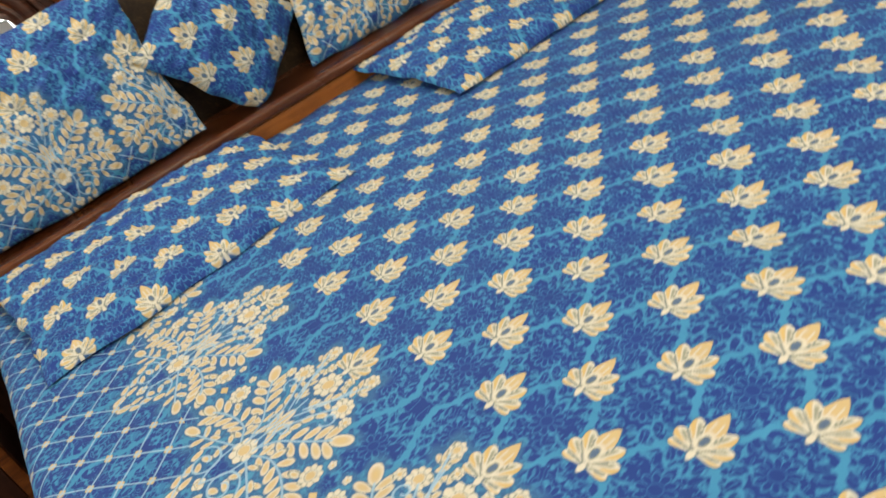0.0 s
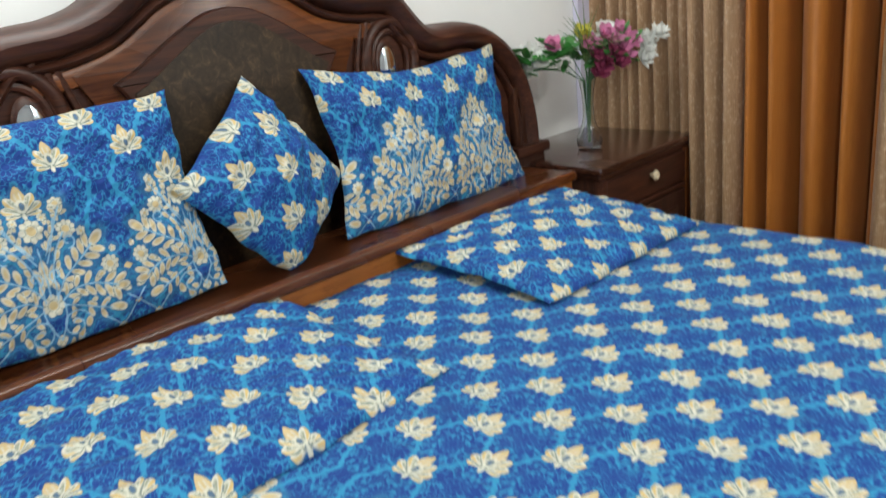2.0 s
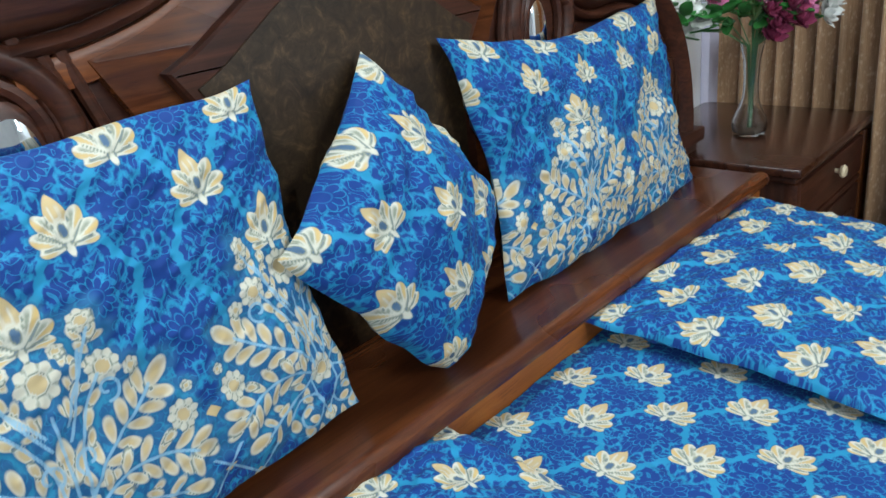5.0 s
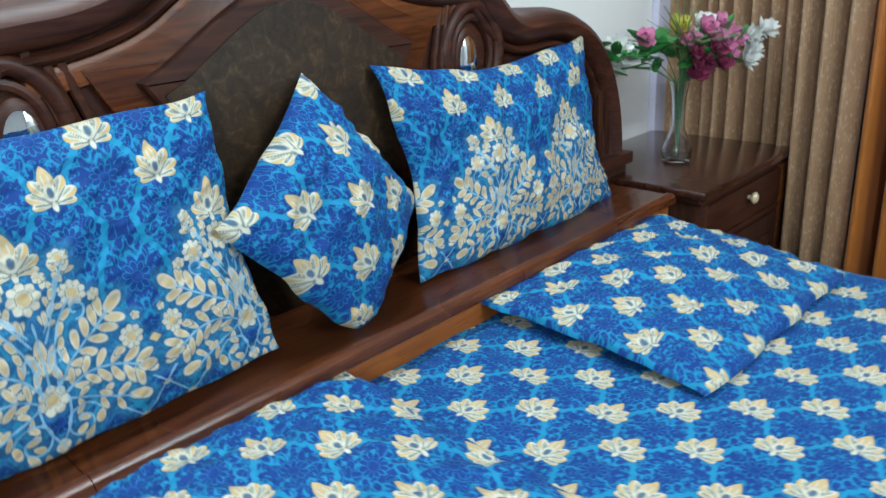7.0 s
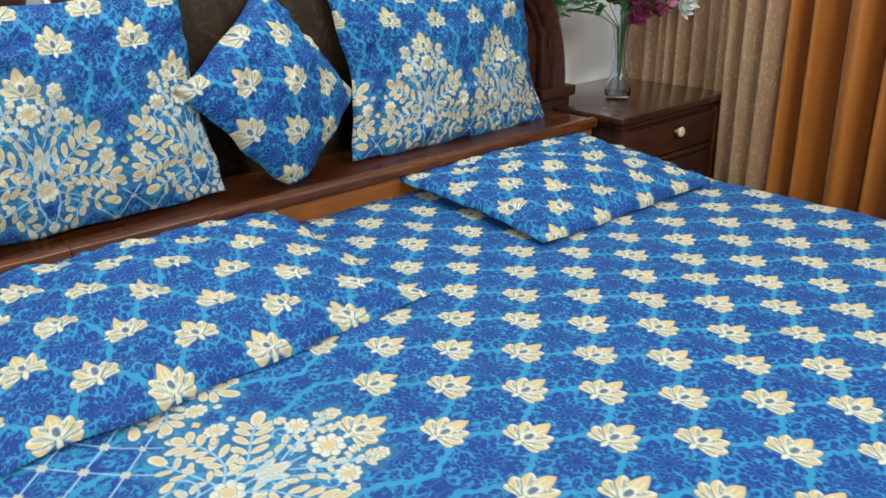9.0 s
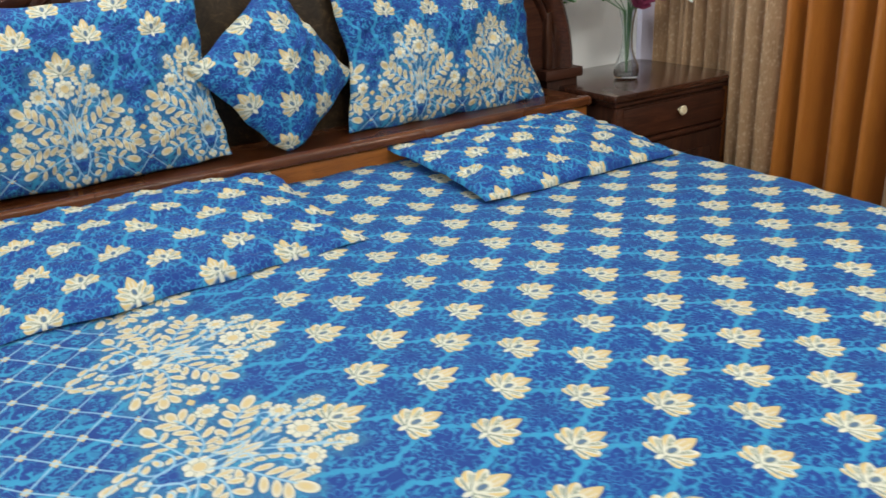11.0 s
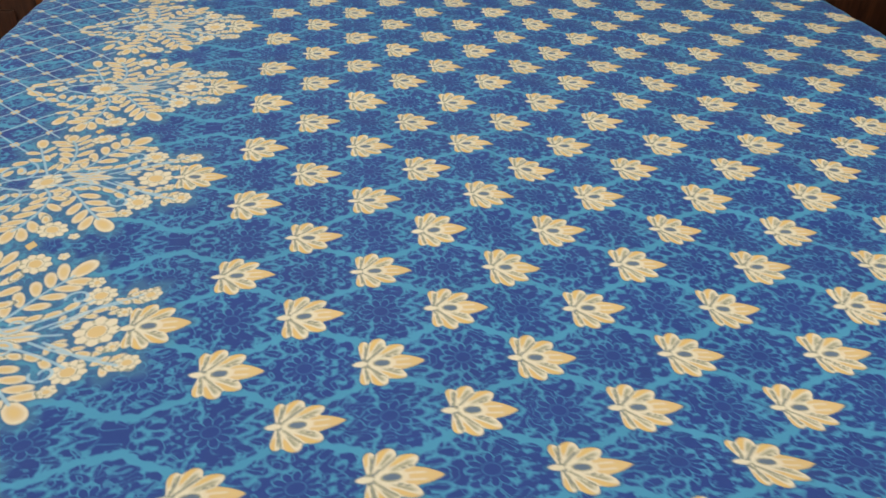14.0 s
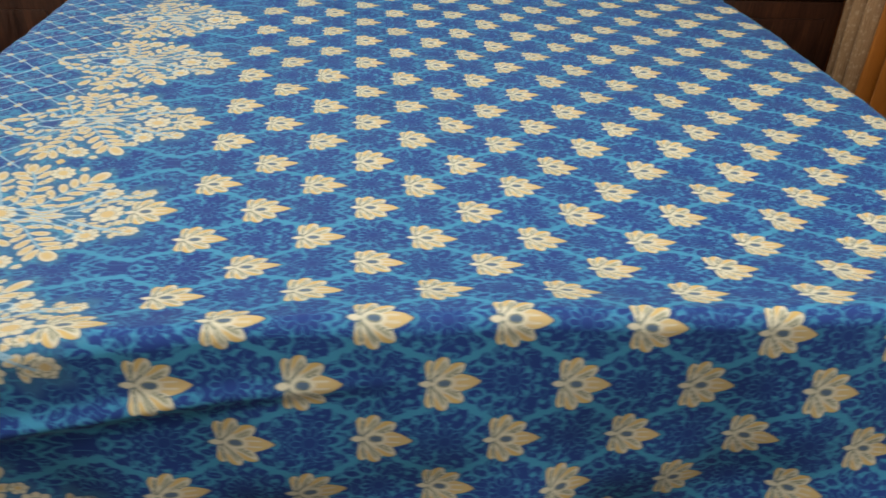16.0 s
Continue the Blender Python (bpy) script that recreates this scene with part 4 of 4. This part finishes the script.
# ---------------------------------------------------------------- vase of flowers
VX, VY, VZ = 2.105, 2.265, 0.6035
vase = thing("flower_vase", (VX, VY, VZ), "clear glass bud vase on the nightstand", "vase")
outer = [(0.030, 0.0), (0.040, 0.004), (0.046, 0.022), (0.044, 0.045), (0.030, 0.075), (0.021, 0.105), (0.019, 0.15), (0.022, 0.20), (0.031, 0.245)]
inner_wall = [(0.029, 0.245), (0.019, 0.20), (0.016, 0.15), (0.018, 0.105), (0.027, 0.075), (0.041, 0.045), (0.042, 0.024), (0.036, 0.010), (0.002, 0.008)]
part("glass", lathe(outer + inner_wall, 32), GLASS, vase, "clear waisted glass")


def petal(bm, m, length, width, cup, seg=4):
    """One cupped petal with thickness from its folded edge."""
    rows = []
    for i in range(seg + 1):
        s = i / seg
        w = width * math.sin(math.pi * (0.12 + 0.80 * s)) * (1 if s < 1 else 0.5)
        rows.append([bm.verts.new(m @ Vector((length * s, w * k, cup * (s * s + 0.5 * k * k)))) for k in (-1, -0.4, 0.4, 1)])
    for a, b in zip(rows, rows[1:]):
        for k in range(3):
            bm.faces.new((a[k], a[k + 1], b[k + 1], b[k]))


def bloom_mesh(rings, seed):
    rnd = random.Random(seed)
    bm = bmesh.new()
    for count, length, width, tilt, cup in rings:
        for k in range(count):
            a = 360 * k / count + rnd.uniform(-12, 12)
            m = Matrix.Rotation(radians(a), 4, "Z") @ Matrix.Rotation(radians(-tilt + rnd.uniform(-10, 10)), 4, "Y") @ Matrix.Translation((0.003, 0, 0))
            petal(bm, m, length * rnd.uniform(0.85, 1.1), width, cup)
    return bm


def flower(name, at, aim, rings, mat, label, seed):
    bm = bloom_mesh(rings, seed)
    z = Vector(aim).normalized()
    bm.transform(Matrix.Translation(at) @ z.to_track_quat("Z", "Y").to_matrix().to_4x4())
    ob = part(name, bm, mat, bouquet, label)
    return ob


bouquet = thing("flower_bouquet", (VX, VY, VZ), "artificial bouquet of pink, plum and white flowers in the vase", "flowers")
rnd = random.Random(12)
ROSE = [(5, 0.031, 0.016, 58, 0.010), (7, 0.042, 0.018, 26, 0.009), (4, 0.021, 0.010, 76, 0.008)]
CLUSTER = [(8, 0.044, 0.012, 22, 0.004), (8, 0.048, 0.011, 50, 0.006), (6, 0.034, 0.010, 78, 0.004)]
heads = [((-0.025, -0.02, 0.37), PINK, ROSE), ((0.045, -0.03, 0.365), PINK, ROSE), ((0.075, 0.0, 0.345), PINK, ROSE), ((0.105, 0.02, 0.395), PINK, ROSE), ((0.005, 0.02, 0.375), WHITE_PETAL, ROSE),
         ((-0.145, -0.02, 0.375), PINK, ROSE), ((0.015, -0.045, 0.31), PLUM, ROSE), ((0.055, -0.03, 0.295), PLUM, ROSE), ((-0.015, -0.03, 0.335), PLUM, ROSE), ((0.030, -0.05, 0.335), PLUM, ROSE),
         ((-0.010, -0.04, 0.265), PLUM, ROSE), ((0.09, -0.02, 0.315), PINK, ROSE), ((0.055, 0.02, 0.405), WHITE_PETAL, ROSE), ((-0.03, 0.0, 0.40), YELLOW, ROSE),
         ((-0.205, -0.01, 0.36), WHITE_PETAL, CLUSTER), ((-0.225, 0.01, 0.335), WHITE_PETAL, CLUSTER), ((-0.180, -0.02, 0.335), WHITE_PETAL, CLUSTER), ((-0.20, 0.0, 0.31), WHITE_PETAL, CLUSTER),
         ((0.065, -0.04, 0.35), PINK, ROSE), ((0.12, -0.01, 0.36), PINK, ROSE), ((0.02, -0.03, 0.395), PINK, ROSE), ((0.04, -0.06, 0.30), PLUM, ROSE), ((0.0, -0.04, 0.29), PLUM, ROSE), ((0.085, 0.03, 0.38), WHITE_PETAL, ROSE),
         ((0.175, 0.0, 0.355), WHITE_PETAL, CLUSTER), ((0.205, -0.01, 0.375), WHITE_PETAL, CLUSTER), ((0.160, -0.02, 0.32), WHITE_PETAL, CLUSTER), ((0.19, 0.02, 0.33), WHITE_PETAL, CLUSTER), ((0.14, -0.03, 0.295), WHITE_PETAL, CLUSTER)]
for k, (at, mat, rings) in enumerate(heads):
    at = (at[0] * 0.95 + 0.035, at[1] - 0.6 * at[0] + 0.0, at[2] - 0.012)  # the spray fans across the corner of the room
    aim = Vector((at[0] - 0.25, at[1] - 0.4, 0.35))
    flower("flower_head", at, aim, rings, mat, {"pink_silk_petal": "pink silk flower", "plum_silk_petal": "plum silk flower", "white_silk_petal": "white silk flower", "yellow_silk_petal": "yellow silk flower"}[mat.name], k)
    mid = (at[0] * 0.06, at[1] * 0.06, 0.235)
    part("stem", tube([(0.004 * math.sin(k), 0.004 * math.cos(k), 0.02), mid, (at[0] * 0.42, at[1] * 0.42, 0.235 + (at[2] - 0.235) * 0.72), at], 0.0016, 5), STEM, bouquet)
for k in range(70):
    cx = rnd.choice((-0.12, -0.10, -0.06, 0.0, 0.09, 0.12, -0.19, 0.05)) + rnd.uniform(-0.02, 0.02)
    base = Vector((cx, -0.6 * cx + rnd.uniform(-0.03, 0.03), rnd.uniform(0.27, 0.37)))
    bm = bmesh.new()
    m = Matrix.Translation(base) @ Euler((rnd.uniform(-0.6, 0.6), rnd.uniform(-0.7, 0.5), rnd.uniform(0, 6.28))).to_matrix().to_4x4()
    petal(bm, m, rnd.uniform(0.055, 0.085), rnd.uniform(0.015, 0.023), 0.010, 5)
    part("leaf", bm, LEAF, bouquet)
for k in range(38):
    a = rnd.uniform(0, 6.28)
    r = rnd.uniform(0.03, 0.17)
    tip = Vector((r * math.cos(a) - 0.01, r * math.sin(a), 0.37 + rnd.uniform(0.03, 0.19) * (1 - 2.4 * r * r / 0.06)))
    part("grass_blade", tube([(0, 0, 0.30), (tip.x * 0.3, tip.y * 0.3, (0.33 + tip.z) / 2), tip], [0.0022, 0.0018, 0.0004], 4), GRASS, bouquet)

# a grey plant print stuck on the wall above the nightstand
decal = thing("wall_sticker", (2.16, 2.5595, 1.36), "grey leafy plant sticker on the white wall", "wall sticker")
for k in range(46):
    a = rnd.uniform(0.3, 2.9) - 3.14 * (k % 3 == 0)
    m = Matrix.Translation((rnd.gauss(0.0, 0.05), 0, rnd.uniform(-0.10, 0.14)))
    leaf = lathe([(0.001, 0.0), (0.012, 0.001), (0.001, 0.002)], 10, Matrix.Translation(m.translation) @ Matrix.Rotation(-a, 4, "Y") @ Matrix.Diagonal((3.0, 1, 1, 1)) @ Matrix.Rotation(radians(90), 4, "X"))
    part("printed_leaf", leaf, INK, decal)
